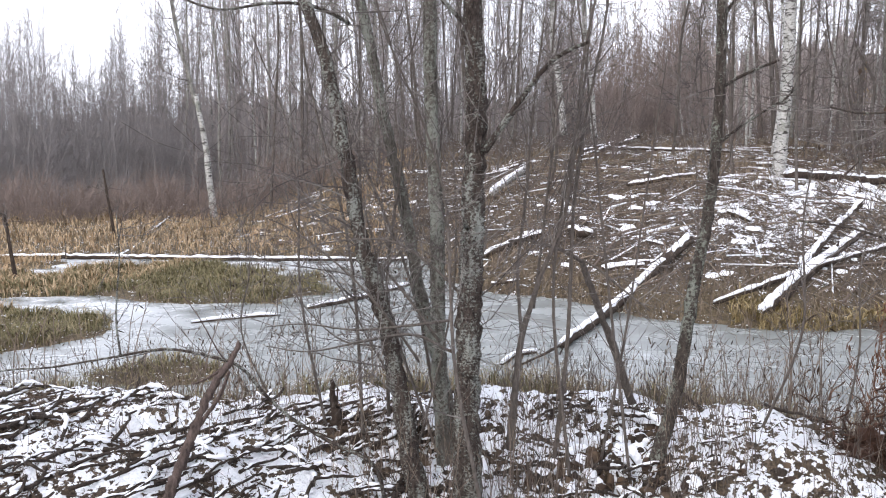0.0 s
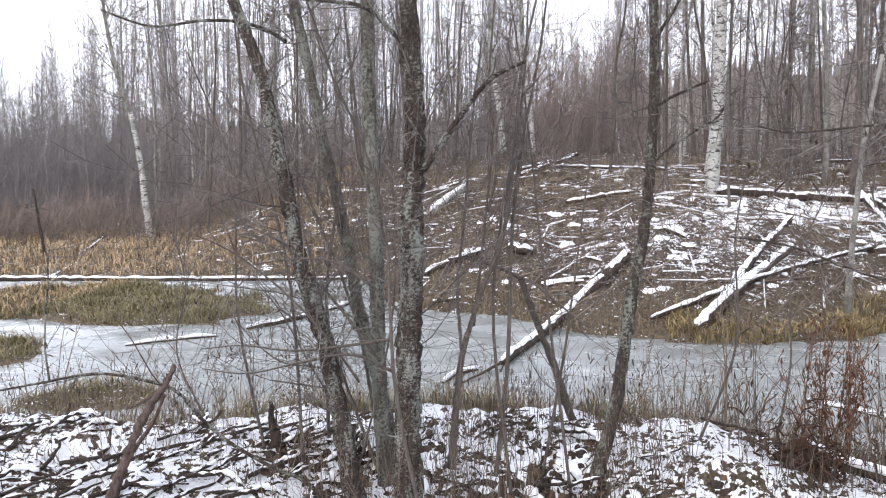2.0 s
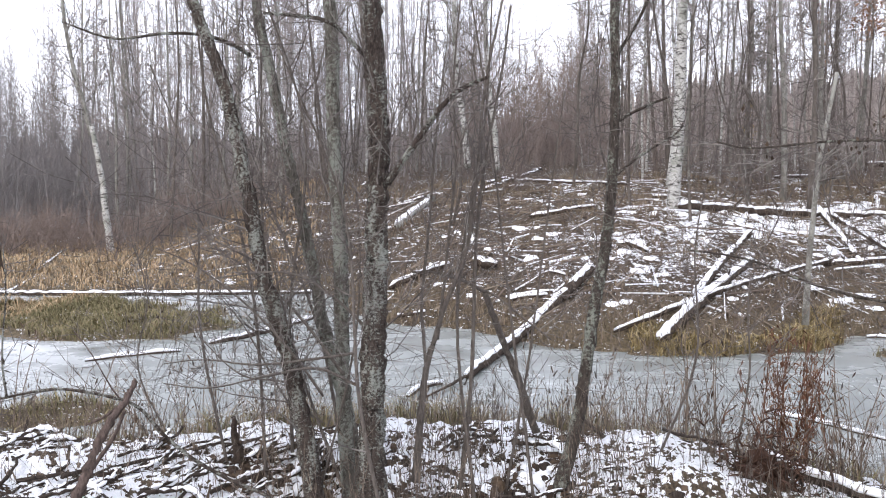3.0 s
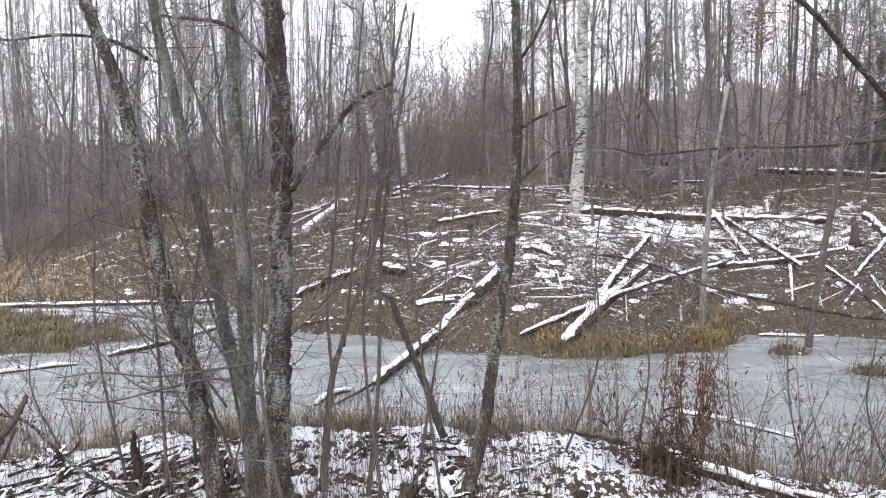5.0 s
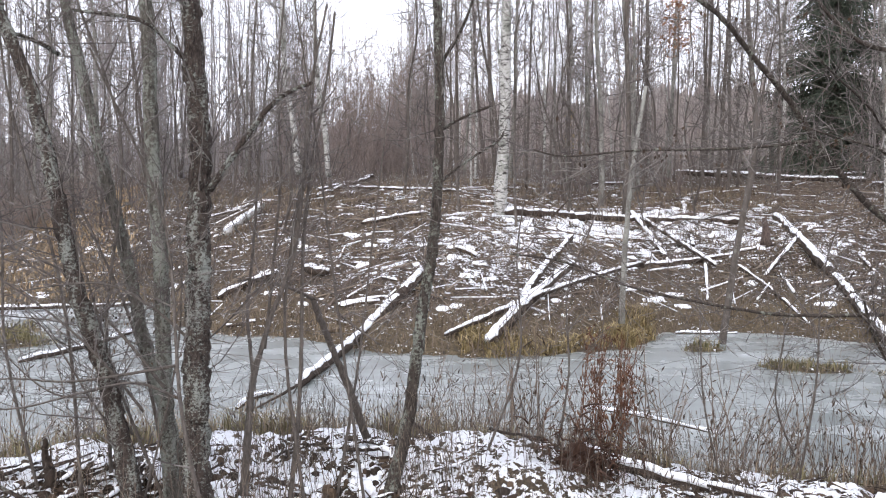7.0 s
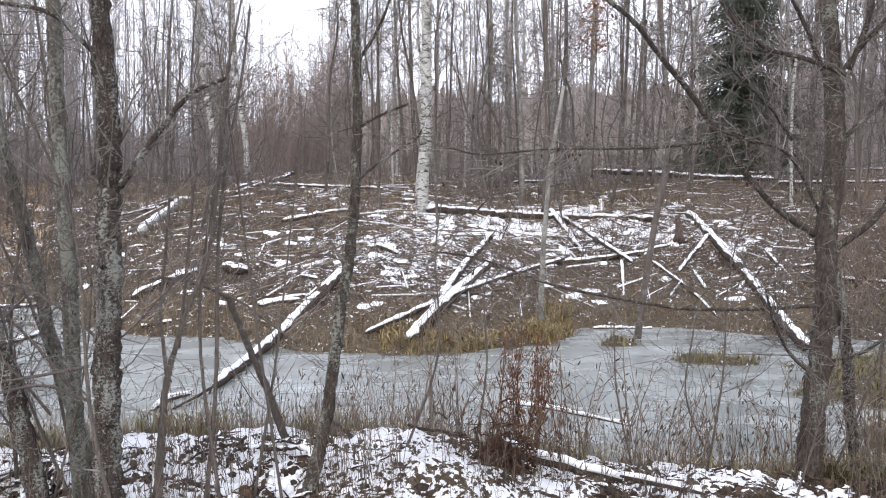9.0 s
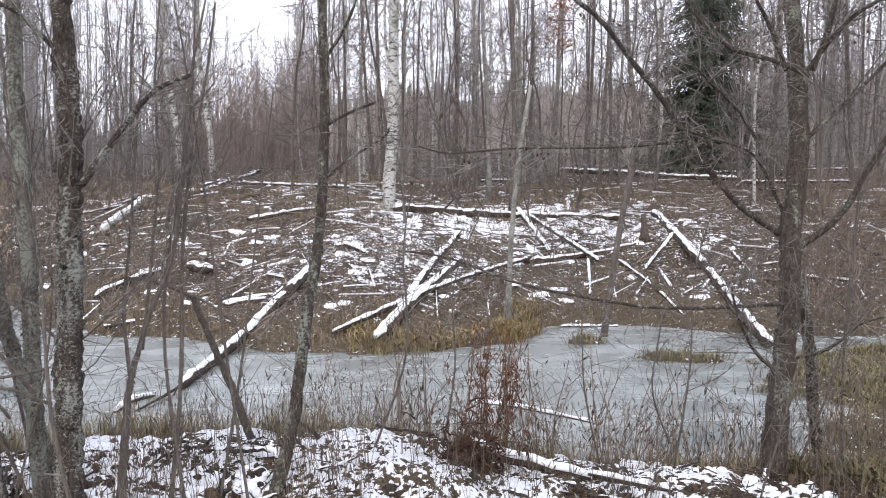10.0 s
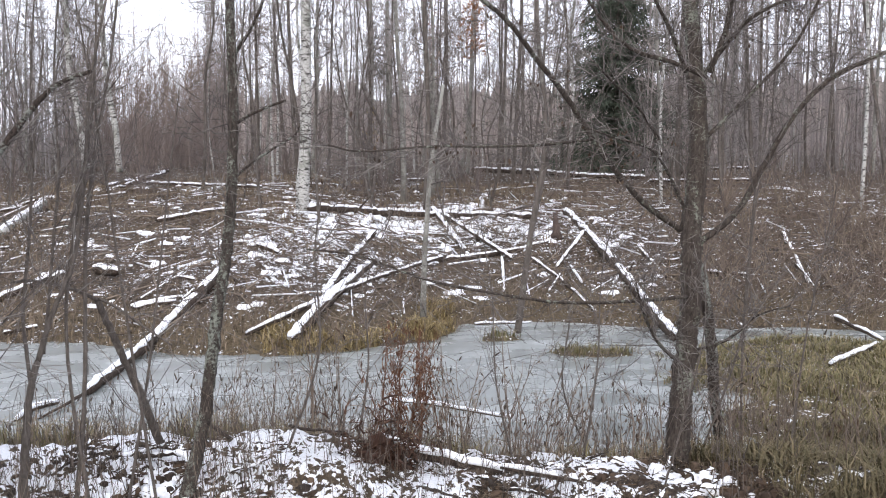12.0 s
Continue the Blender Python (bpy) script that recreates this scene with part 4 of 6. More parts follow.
# the spreading tree further along the bank
rng = np.random.RandomState(18)
pts, r0, r1 = [(3.27, 5.50, 0.06), (3.37, 5.58, 0.88), (3.48, 5.66, 1.61), (3.52, 5.74, 2.11), (3.61, 5.82, 2.74), (3.62, 5.90, 3.25)], 0.085, 0.068
t8 = tree(pts[0], "spreading bare alder with many arching branches")
stem = wood_part("trunk", pts, r0, r1, BARK_OLD, t8, rng, 14, 0.04, 0.05, 0.2)
limbs = []
for spec in (([(3.62, 5.90, 3.23), (3.62, 5.95, 3.55), (3.62, 6.00, 3.81), (3.60, 6.05, 4.66), (3.60, 6.10, 5.30)], 0.065, 0.039), ([(3.59, 5.70, 3.19), (3.31, 5.66, 3.28), (2.98, 5.62, 3.34), (2.76, 5.58, 3.47), (2.57, 5.54, 3.66), (2.39, 5.50, 3.86)], 0.018, 0.009),
             ([(3.40, 5.70, 2.08), (3.00, 5.59, 2.32), (2.62, 5.47, 2.68), (2.34, 5.36, 2.99), (2.09, 5.24, 3.20), (1.86, 5.13, 3.40), (1.64, 5.01, 3.51), (1.44, 4.90, 3.65)], 0.024, 0.013),
             ([(3.55, 5.70, 1.98), (3.81, 5.63, 2.20), (4.00, 5.57, 2.55), (4.17, 5.50, 2.89), (4.44, 5.43, 3.18), (4.85, 5.37, 3.38), (5.24, 5.30, 3.60)], 0.024, 0.014),
             ([(3.66, 5.90, 3.21), (3.90, 5.83, 3.54), (4.09, 5.77, 3.71), (4.48, 5.70, 3.88)], 0.019, 0.011), ([(3.61, 5.80, 2.72), (3.98, 5.72, 3.09), (4.26, 5.65, 3.41), (4.43, 5.58, 3.77), (4.50, 5.50, 4.08)], 0.017, 0.009),
             ([(3.68, 5.80, 3.24), (3.76, 5.73, 3.56), (3.78, 5.67, 3.87), (3.82, 5.60, 4.22)], 0.022, 0.013), ([(3.48, 5.80, 3.24), (3.28, 5.70, 3.53), (3.11, 5.60, 3.70), (2.92, 5.50, 3.97)], 0.019, 0.009),
             ([(2.56, 5.40, 2.71), (2.11, 5.28, 2.66), (1.69, 5.16, 2.64), (1.34, 5.04, 2.63), (0.91, 4.92, 2.59), (0.70, 4.80, 2.62)], 0.010, 0.005), ([(3.41, 5.60, 1.60), (2.92, 5.48, 1.60), (2.36, 5.37, 1.62), (1.84, 5.25, 1.71), (1.36, 5.13, 1.82), (0.93, 5.02, 1.98), (0.59, 4.90, 2.04)], 0.014, 0.005),
             ([(3.40, 5.60, 1.10), (3.14, 5.47, 1.27), (2.93, 5.33, 1.51), (2.79, 5.20, 1.76)], 0.016, 0.007), ([(3.21, 5.70, 2.74), (2.94, 5.50, 2.94), (2.65, 5.30, 3.08), (2.42, 5.10, 3.18)], 0.011, 0.005),
             ([(3.49, 5.80, 2.23), (3.25, 5.65, 2.52), (3.03, 5.50, 2.66), (2.70, 5.35, 2.72), (2.43, 5.20, 2.77)], 0.013, 0.005), ([(3.54, 5.70, 1.18), (3.72, 5.53, 1.29), (3.84, 5.37, 1.48), (3.99, 5.20, 1.57)], 0.013, 0.005)):
    pts, r0, r1 = spec
    limbs.append(wood_part("branch", pts, r0, r1, BARK_OLD, t8, rng, 8, 0.05, 0.05))
st = Sticks()
for a in limbs[1:]:
    grow_twigs(rng, st, a, 22, 0.65, 0.0045, 2, 0.12, 0.06)
for a in limbs[3:7]:
    grow_twigs(rng, st, a, 13, 0.9, 0.006, 2, 0.2, 0.10)
grow_twigs(rng, st, limbs[0], 16, 0.9, 0.007, 2, 0.1, 0.1)
twig_part(st, TWIG, t8)
dry = []
for _ in range(110):
    p, _way = along(limbs[(1, 2, 8, 4, 12)[rng.randint(5)]], rng.uniform(0.25, 1.0))
    p = p + rng.normal(0, 0.09, 3)
    for _k in range(rng.randint(1, 4)):
        drop = np.array((rng.normal(0, 0.012), rng.normal(0, 0.012), -rng.uniform(0.018, 0.04)))
        e = np.cross(drop, rng.normal(0, 1, 3))
        e = e / np.linalg.norm(e) * rng.uniform(0.006, 0.012)
        c = p + rng.normal(0, 0.015, 3) - np.array(t8.location)
        dry.append((c, c + drop * 0.5 + e, c + drop, c + drop * 0.5 - e))
tagged(part("dry_leaf_mass", mesh_of("dry_leaf_mass", np.array(dry).reshape(-1, 3), np.arange(len(dry) * 4).reshape(-1, 4), LEAF, False), t8, "few dark shrivelled leaves"), kind="stuff")
rng = np.random.RandomState(19)
pts, r0, r1 = [(4.19, 6.10, -0.25), (3.98, 6.07, 0.59), (3.90, 6.05, 1.19), (3.82, 6.03, 1.56), (3.75, 6.00, 1.79)], 0.053, 0.039
t9 = thing("dead_sapling", pts[0], "dark second stem leaning on the spreading alder", "tree")
wood_part("trunk", pts, r0, r1, BARK, t9, rng, 10, 0.05, 0.07, 0.15)

# broken snag and beaver-cut stump on the near bank
rng = np.random.RandomState(20)
pts, r0, r1 = [(-2.90, 4.40, 0.29), (-2.77, 4.48, 0.67), (-2.64, 4.55, 1.00), (-2.55, 4.62, 1.16), (-2.53, 4.70, 1.26)], 0.034, 0.014
t10 = thing("broken_snag", pts[0], "broken brown dead trunk leaning on the near bank", "dead tree")
wood_part("trunk", pts, r0, r1, SNAGWOOD, t10, rng, 12, 0.018, 0.30, 0.3)
for spec in (([(-2.63, 4.75, 1.06), (-2.71, 4.75, 0.89), (-2.88, 4.75, 0.65), (-2.97, 4.75, 0.40)], 0.010, 0.016), ([(-2.64, 4.70, 1.10), (-2.74, 4.70, 1.03), (-2.85, 4.70, 0.98)], 0.011, 0.006), ([(-2.62, 4.70, 1.14), (-2.66, 4.67, 1.21), (-2.76, 4.63, 1.42), (-2.85, 4.60, 1.56)], 0.005, 0.003)):
    pts, r0, r1 = spec
    wood_part("branch", pts, r0, r1, SNAGWOOD, t10, rng, 6, 0.03, 0.08)
rng = np.random.RandomState(21)
pts, r0, r1 = [(-1.69, 4.90, 0.30), (-1.75, 4.86, 0.52), (-2.04, 4.83, 0.66), (-2.23, 4.79, 0.78), (-2.39, 4.75, 0.93), (-2.52, 4.72, 1.09), (-2.67, 4.68, 1.16), (-3.01, 4.65, 1.20), (-3.34, 4.61, 1.14), (-3.76, 4.57, 1.06), (-4.11, 4.54, 1.02), (-4.60, 4.50, 0.88)], 0.013, 0.004
t11 = thing("arching_branch", pts[0], "long dark branch arching over the snowy bank", "branch")
arch = wood_part("stem", pts, r0, r1, BARK, t11, rng, 7, 0.03, 0.06)
pts, r0, r1 = [(-3.28, 4.60, 1.16), (-3.30, 4.60, 1.40), (-3.26, 4.60, 1.78), (-3.27, 4.60, 2.02)], 0.007, 0.003
a1 = wood_part("branch", pts, r0, r1, BARK, t11, rng, 6, 0.03, 0.06)
st = Sticks()
grow_twigs(rng, st, arch, 16, 0.45, 0.004, 1, 0.2, 0.05)
grow_twigs(rng, st, a1, 8, 0.35, 0.003, 1)
twig_part(st, TWIG, t11)
rng = np.random.RandomState(22)
pts, r0, r1 = [(-2.26, 5.55, 0.03), (-2.26, 5.55, 0.32), (-2.25, 5.55, 0.54), (-2.28, 5.55, 0.70), (-2.29, 5.55, 0.83)], 0.082, 0.013
t12 = thing("gnawed_stump", pts[0], "dark pointed stump gnawed by beavers in the snow", "stump")
wood_part("stump_body", pts, r0, r1, DEADWOOD, t12, rng, 10, 0.02, 0.14, 0.5)
wood_part("splinter", [(pts[3][0] + 0.03, pts[3][1], pts[3][2] - 0.1), (pts[4][0] + 0.045, pts[4][1], pts[4][2] - 0.05)], 0.012, 0.004, DEADWOOD, t12, rng, 6, 0.03, 0.1)


def sapling(base, top, r, seed, n=26, bend=0.12, label="thin bare alder shoot growing in the clump", mat=TWIG, name="sapling", length=0.6):
    """A thin shoot: one stem with side twigs."""
    rng = np.random.RandomState(seed)
    a, b = np.array(base, float), np.array(top, float)
    a[2] = float(ground_z(a[0], a[1])) - 0.03
    t = thing(name, a, label, "sapling", "thin shoots")
    m1, m2 = a + (b - a) * 0.35 + rng.normal(0, bend, 3) * (1, 1, 0), a + (b - a) * 0.7 + rng.normal(0, bend, 3) * (1, 1, 0)
    line = wood_part("stem", [a, m1, m2, b], r, r * 0.35, BARK_THIN, t, rng, 6, 0.08, 0.04)
    st = Sticks()
    grow_twigs(rng, st, line, n, length, r * 0.4, 2, 0.22, 0.12, 1.0, 4, 0.0015)
    twig_part(st, mat, t)
    return t


rng = np.random.RandomState(30)
for k in range(6):
    bx, by = -1.35 + rng.normal(0, 0.33), 5.25 + rng.normal(0, 0.28)
    sapling((bx, by, 0), (bx + rng.normal(-0.12, 0.36), by + rng.normal(0.1, 0.35), rng.uniform(2.6, 4.6)), rng.uniform(0.008, 0.016), 300 + k, 13)
for k, (bx, by, tx, tz, r) in enumerate(((-0.62, 5.4, -0.55, 4.0, 0.014), (-0.45, 5.6, -0.1, 3.0, 0.011), (-0.25, 5.5, -0.75, 3.9, 0.012), (-2.3, 5.5, -2.9, 3.2, 0.011), (-2.0, 5.4, -2.5, 4.2, 0.013),
                                         (0.55, 6.0, 0.9, 2.6, 0.010), (1.05, 6.0, 1.35, 2.2, 0.009), (2.2, 5.9, 2.0, 2.1, 0.008), (2.7, 5.8, 3.1, 2.4, 0.009), (3.0, 6.2, 2.6, 2.0, 0.008), (3.7, 5.9, 4.4, 3.0, 0.011),
                                         (4.3, 6.2, 4.6, 3.6, 0.013), (4.9, 6.4, 5.6, 3.2, 0.011), (-3.0, 6.1, -3.4, 2.0, 0.008), (0.05, 6.2, 0.1, 2.4, 0.008), (2.9, 5.0, 3.3, 1.9, 0.007))):
    sapling((bx, by, 0), (tx, by + 0.2, tz), r, 340 + k, 8 if k < 5 else 18, 0.08, "thin bare shoot standing on the near bank")


# ---------- poles, birches and woods beyond the pond ----------
def mid_tree(points, r0, r1, label, mat, seed, name="bare_tree", twigs=30, length=1.6, start=0.3, twig_mat=TWIG, thin=0.006):
    rng = np.random.RandomState(seed)
    t = thing(name, points[0], label, "tree")
    line = wood_part("trunk", points, r0, r1, mat, t, rng, 10, 0.25, 0.04, 0.2)
    st = Sticks()
    if twigs:
        grow_twigs(rng, st, line, twigs, length, 0.02, 2, start, 0.15, 0.9, 5, thin)
    twig_part(st, twig_mat, t, name="crown")
    return t


mid_tree([(2.21, 20.50, 1.67), (2.26, 20.50, 2.83), (2.31, 20.50, 4.39), (2.32, 20.50, 5.94), (2.33, 20.50, 7.48), (2.26, 20.50, 10.49)], 0.139, 0.099, "tall white birch at the top of the bank", BIRCH, 50, "birch_tree", 40, 2.2, 0.6)
mid_tree([(-14.73, 26.30, -0.03), (-14.88, 26.30, 1.23), (-15.04, 26.30, 2.72), (-15.32, 26.30, 4.24)], 0.127, 0.076, "leaning broken white birch trunk at the marsh edge", BIRCH, 51, "birch_tree", 0)
mid_tree([(-15.51, 26.60, 3.94), (-15.71, 26.60, 4.78), (-16.06, 26.60, 6.09), (-16.33, 26.60, 7.75), (-16.47, 26.60, 9.57)], 0.077, 0.043, "thin grey tree at the marsh edge", BARK_ASPEN, 52, "bare_tree", 26, 2.0, 0.1)
mid_tree([(-3.27, 27.00, 2.87), (-3.41, 27.00, 4.31), (-3.62, 27.00, 5.58), (-3.70, 27.00, 7.62), (-3.71, 27.00, 9.96)], 0.096, 0.061, "slender white birch on the wooded slope", BIRCH, 53, "birch_tree", 26, 1.8, 0.4)
mid_tree([(-2.40, 27.50, 2.80), (-2.48, 27.50, 4.04), (-2.68, 27.50, 5.35), (-2.79, 27.50, 7.46), (-2.80, 27.50, 10.18)], 0.089, 0.053, "slender white birch on the wooded slope", BIRCH, 54, "birch_tree", 26, 1.8, 0.4)
mid_tree([(3.33, 13.30, 0.35), (3.36, 13.30, 1.34), (3.45, 13.30, 2.67), (3.65, 13.30, 3.98)], 0.047, 0.026, "pale dead pole standing in the reeds", BARK_ASPEN, 55, "dead_pole", 4, 0.6, 0.5)
mid_tree([(4.94, 13.40, -0.14), (5.06, 13.40, 0.84), (5.22, 13.40, 1.95), (5.41, 13.40, 3.14), (5.29, 13.40, 4.50), (5.23, 13.40, 5.39), (5.26, 13.40, 6.81)], 0.052, 0.030, "thin alder standing in the ice by a sedge tuft", BARK_FAR, 56, "alder_tree", 26, 1.1, 0.3, TWIG, 0.004)
mid_tree([(5.06, 20.00, 1.85), (5.09, 20.00, 4.12), (5.02, 20.00, 5.94), (4.99, 20.00, 7.99), (4.96, 20.00, 10.51)], 0.064, 0.039, "dark slim tree behind the fallen logs", BARK_FAR, 57, "bare_tree", 26, 1.6, 0.3)
mid_tree([(-11.67, 13.50, -0.03), (-11.74, 13.50, 0.41), (-11.86, 13.50, 1.24)], 0.044, 0.022, "short dead stick standing in the marsh", DEADWOOD, 58, "dead_pole", 3, 0.5, 0.5)
mid_tree([(-14.12, 20.00, -0.03), (-14.24, 20.00, 0.74), (-14.42, 20.00, 1.92)], 0.045, 0.026, "thin dead pole with a snowy tip in the marsh", DEADWOOD, 59, "dead_pole", 4, 0.6, 0.4)
mid_tree([(6.70, 16.00, 1.40), (6.69, 16.00, 1.62), (6.65, 16.00, 1.90)], 0.103, 0.040, "short split brown stump on the slope", SNAGWOOD, 60, "tree_stump", 0)


def forest_tree(kind, seed):
    """One bare forest tree about 15 m tall, to be copied."""
    rng = np.random.RandomState(seed)
    tall = rng.uniform(13, 17)
    mat = {"birch": BIRCH, "aspen": BARK_ASPEN, "alder": BARK_FAR}[kind]
    words = {"birch": "white-stemmed bare birch in the woods", "aspen": "grey-green bare aspen in the woods", "alder": "dark bare alder in the woods"}[kind]
    t = thing(kind + "_tree", (0, 0, 0), words, "tree", "trees of the wood")
    pts = [(0, 0, -0.3)]
    for k in range(1, 6):
        pts.append((pts[-1][0] + rng.normal(0, 0.11), pts[-1][1] + rng.normal(0, 0.11), tall * k / 5))
    line = wood_part("trunk", pts, rng.uniform(0.04, 0.085), 0.013, mat, t, rng, 7, 0.6, 0.03, 0.2)
    st = Sticks()
    for _ in range(27):
        k = rng.uniform(0.16, 1.0) ** 0.8
        p, way = along(line, k)
        d = tilt(rng, (0, 0, 0.75), 0.55)
        spray(rng, st, p, d, rng.uniform(1.0, 2.4) * (1.25 - k), 0.022, 2 if rng.random() < 0.75 else 1, 0.10, 5, 0.14, 0.0075)
    tagged(part("crown", st.mesh("crown", TWIG_FAR_HAZE), t), kind="stuff")
    return t


def clear_of_view(x, y):
    """The open gap in the wood, and the marsh, where only low growth stands."""
    a = math.degrees(math.atan2(x, y))
    reach = math.degrees(1.5 / math.hypot(x, y))
    return (-5.4 - reach < a < -1.2 + reach * 0.8) or a < -32.5 + reach or (24.0 < a < 28.8 and math.hypot(x, y) < 40)


MODELS = [forest_tree(k, 70 + i) for i, k in enumerate(("alder", "aspen", "birch", "alder", "birch", "aspen", "alder"))]
rng = np.random.RandomState(80)
homes = []
tries = 0
while len(homes) < 140 and tries < 6000:
    tries += 1
    a, d = radians(rng.uniform(-33, 47)), 23 + 42 * rng.random_sample() ** 1.25
    x, y = math.sin(a) * d, math.cos(a) * d
    if clear_of_view(x, y) or y - curve_at(x, FAR_SHORE) < 8.5 or (x / y < -0.33 and d < 29) or (-2 < x < 12 and y < 25):
        continue
    if min([math.hypot(x - u, y - v) for u, v in homes] or [9]) < 0.9:
        continue
    homes.append((x, y))
for i, (x, y) in enumerate(homes):
    s = rng.uniform(0.75, 1.15)
    m = pose(x, y, float(ground_z(x, y)), rng.normal(0, 2.4), rng.normal(0, 2.4), rng.uniform(0, 360)) @ Matrix.Diagonal((s, s, s, 1))
    if i < len(MODELS):
        MODELS[i].matrix_basis = m
    else:
        copy_thing(MODELS[rng.randint(len(MODELS))], m).scale = (s, s, s)


rng = np.random.RandomState(82)
# farther trees on the left: only pale-stemmed models, in place of haze
for k in range(13):
    a, d = radians(-31.5 + 0.95 * k + rng.normal(0, 0.3)), rng.uniform(34, 46)
    x, y = math.sin(a) * d, math.cos(a) * d
    s = rng.uniform(0.75, 1.05)
    m = pose(x, y, float(ground_z(x, y)), rng.normal(0, 2.4), rng.normal(0, 2.4), rng.uniform(0, 360)) @ Matrix.Diagonal((s, s, s, 1))
    copy_thing(MODELS[(1, 5, 2)[k % 3]], m).scale = (s, s, s)
for k in range(11):
    a, d = radians(3.2 + 0.95 * k + rng.normal(0, 0.25)), rng.uniform(27, 39)
    x, y = math.sin(a) * d, math.cos(a) * d
    s = rng.uniform(0.8, 1.05)
    m = pose(x, y, float(ground_z(x, y)), rng.normal(0, 1.5), rng.normal(0, 1.5), rng.uniform(0, 360)) @ Matrix.Diagonal((s, s, s, 1))
    copy_thing(MODELS[(0, 4, 3, 6, 1)[k % 5]], m).scale = (s, s, s)


def young_tree(seed):
    """A crooked young tree of the undergrowth, to be copied."""
    rng = np.random.RandomState(seed)
    tall = rng.uniform(4.5, 7.5)
    t = thing("young_tree", (0, 0, 0), "thin crooked young tree in the undergrowth", "tree", "young trees")
    pts = [(0, 0, -0.2)]
    for k in range(1, 6):
        pts.append((pts[-1][0] + rng.normal(0, 0.22), pts[-1][1] + rng.normal(0, 0.22), tall * k / 5))
    line = wood_part("trunk", pts, rng.uniform(0.03, 0.05), 0.010, BARK_FAR, t, rng, 6, 0.35, 0.03)
    st = Sticks()
    for _ in range(22):
        k = rng.uniform(0.2, 1.0)
        p, way = along(line, k)
        spray(rng, st, p, tilt(rng, (0, 0, 0.5), 0.6), rng.uniform(0.7, 1.7) * (1.2 - 0.6 * k), 0.013, 2 if rng.random() < 0.25 else 1, 0.05, 5, 0.18, 0.0055)
    tagged(part("crown", st.mesh("crown", TWIG), t), kind="stuff")
    return t


YOUNG = [young_tree(200 + i) for i in range(4)]
rng = np.random.RandomState(210)
count = 0
while count < 46:
    a, d = radians(rng.uniform(-27, 41)), rng.uniform(19.5, 31)
    x, y = math.sin(a) * d, math.cos(a) * d
    if y - curve_at(x, FAR_SHORE) < 6.0 or -5.5 < math.degrees(a) < -1 or 23.6 < math.degrees(a) < 29 or x / y < -0.42:
        continue
    s = rng.uniform(0.6, 1.15)
    m = pose(x, y, float(ground_z(x, y)), rng.normal(0, 4), rng.normal(0, 4), rng.uniform(0, 360)) @ Matrix.Diagonal((s, s, s, 1))
    if count < 4:
        YOUNG[count].matrix_basis = m
    else:
        copy_thing(YOUNG[rng.randint(4)], m).scale = (s, s, s)
    count += 1


def far_woods(name, n, span, reach, height, mat, seed, label, r=0.035, twigs=26, keep=lambda a: True):
    """Many simple bare trees as one mass."""
    rng = np.random.RandomState(seed)
    st = Sticks()
    for _ in range(n):
        a = rng.uniform(*span)
        if not keep(a):
            continue
        d = rng.uniform(*reach)
        x, y = math.sin(radians(a)) * d, math.cos(radians(a)) * d
        z = float(ground_z(x, y))
        h = rng.uniform(*height) * (1 + 0.18 * math.sin(a * 0.9) + 0.10 * math.sin(a * 2.7 + 1))
        p = np.array((x, y, z - 0.1))
        k = 4
        for s in range(k):
            q = p + np.array((rng.normal(0, 0.10), rng.normal(0, 0.10), h / k))
            st.add(p, q, r * (1.1 - s / k), r * (1.1 - (s + 1) / k))
            for _ in range(twigs // k):
                e = p + (q - p) * rng.random()
                d2 = tilt(rng, (0, 0, 0.9), 0.55)
                f = e + d2 * rng.uniform(0.5, 1.5) * (1.2 - s / k) * min(1.0, 0.15 + h / 7)
                st.add(e, f, 0.010, 0.006)
                g = f + tilt(rng, d2, 0.4) * rng.uniform(0.3, 0.7)
                st.add(f, g, 0.0065, 0.004)
            p = q
    tagged(new(name, st.mesh(name, mat)), label, "woods", kind="stuff")


not_gap = lambda a: not -5.6 < a < -0.8
# the haze over these far masses is in their twig colours
far_woods("far_trees", 640, (-33, 45), (38, 95), (9, 17), TWIG_FAR_HAZE, 90, "mass of bare grey-brown trees behind the pond, paled for haze", 0.022, 36, not_gap)
far_woods("far_thicket", 300, (-52, -27), (36, 47), (3.2, 6.2), TWIG_GREY_HAZE, 91, "dense bare thicket beyond the marsh, greyed for haze", 0.025, 36)
far_woods("far_grove", 400, (-52, -30), (48, 64), (6.0, 9.6), TWIG_GREY_HAZE, 98, "line of bare trees beyond the marsh, greyed for haze", 0.020, 52)
far_woods("west_trees", 320, (-31, -6), (36, 72), (11, 16), TWIG_GREY_HAZE, 88, "tall bare trees on the wooded slope, greyed for haze", 0.024, 40)
far_woods("east_trees", 230, (28, 50), (32, 62), (11, 16), TWIG_FAR_HAZE, 87, "tall bare trees behind the fallen logs", 0.030, 32)
far_woods("far_saplings", 300, (-8, 2), (40, 78), (4.6, 8.6), TWIG_RED, 92, "low reddish bare saplings in a gap of the wood", 0.018, 44)
far_woods("brush", 210, (-30, 45), (25, 46), (0.8, 3.8), TWIG_DARK, 93, "dark brushwood along the edge of the wood", 0.014, 26)
far_woods("bank_thicket", 70, (31, 47), (15.5, 26), (0.4, 1.2), CANE, 99, "low brown thicket on the far bank", 0.006, 20)
far_woods("reddish_trees", 110, (-1, 30), (55, 85), (9, 12.5), TWIG_RED, 94, "bare trees with rusty brown crowns", 0.022, 40)
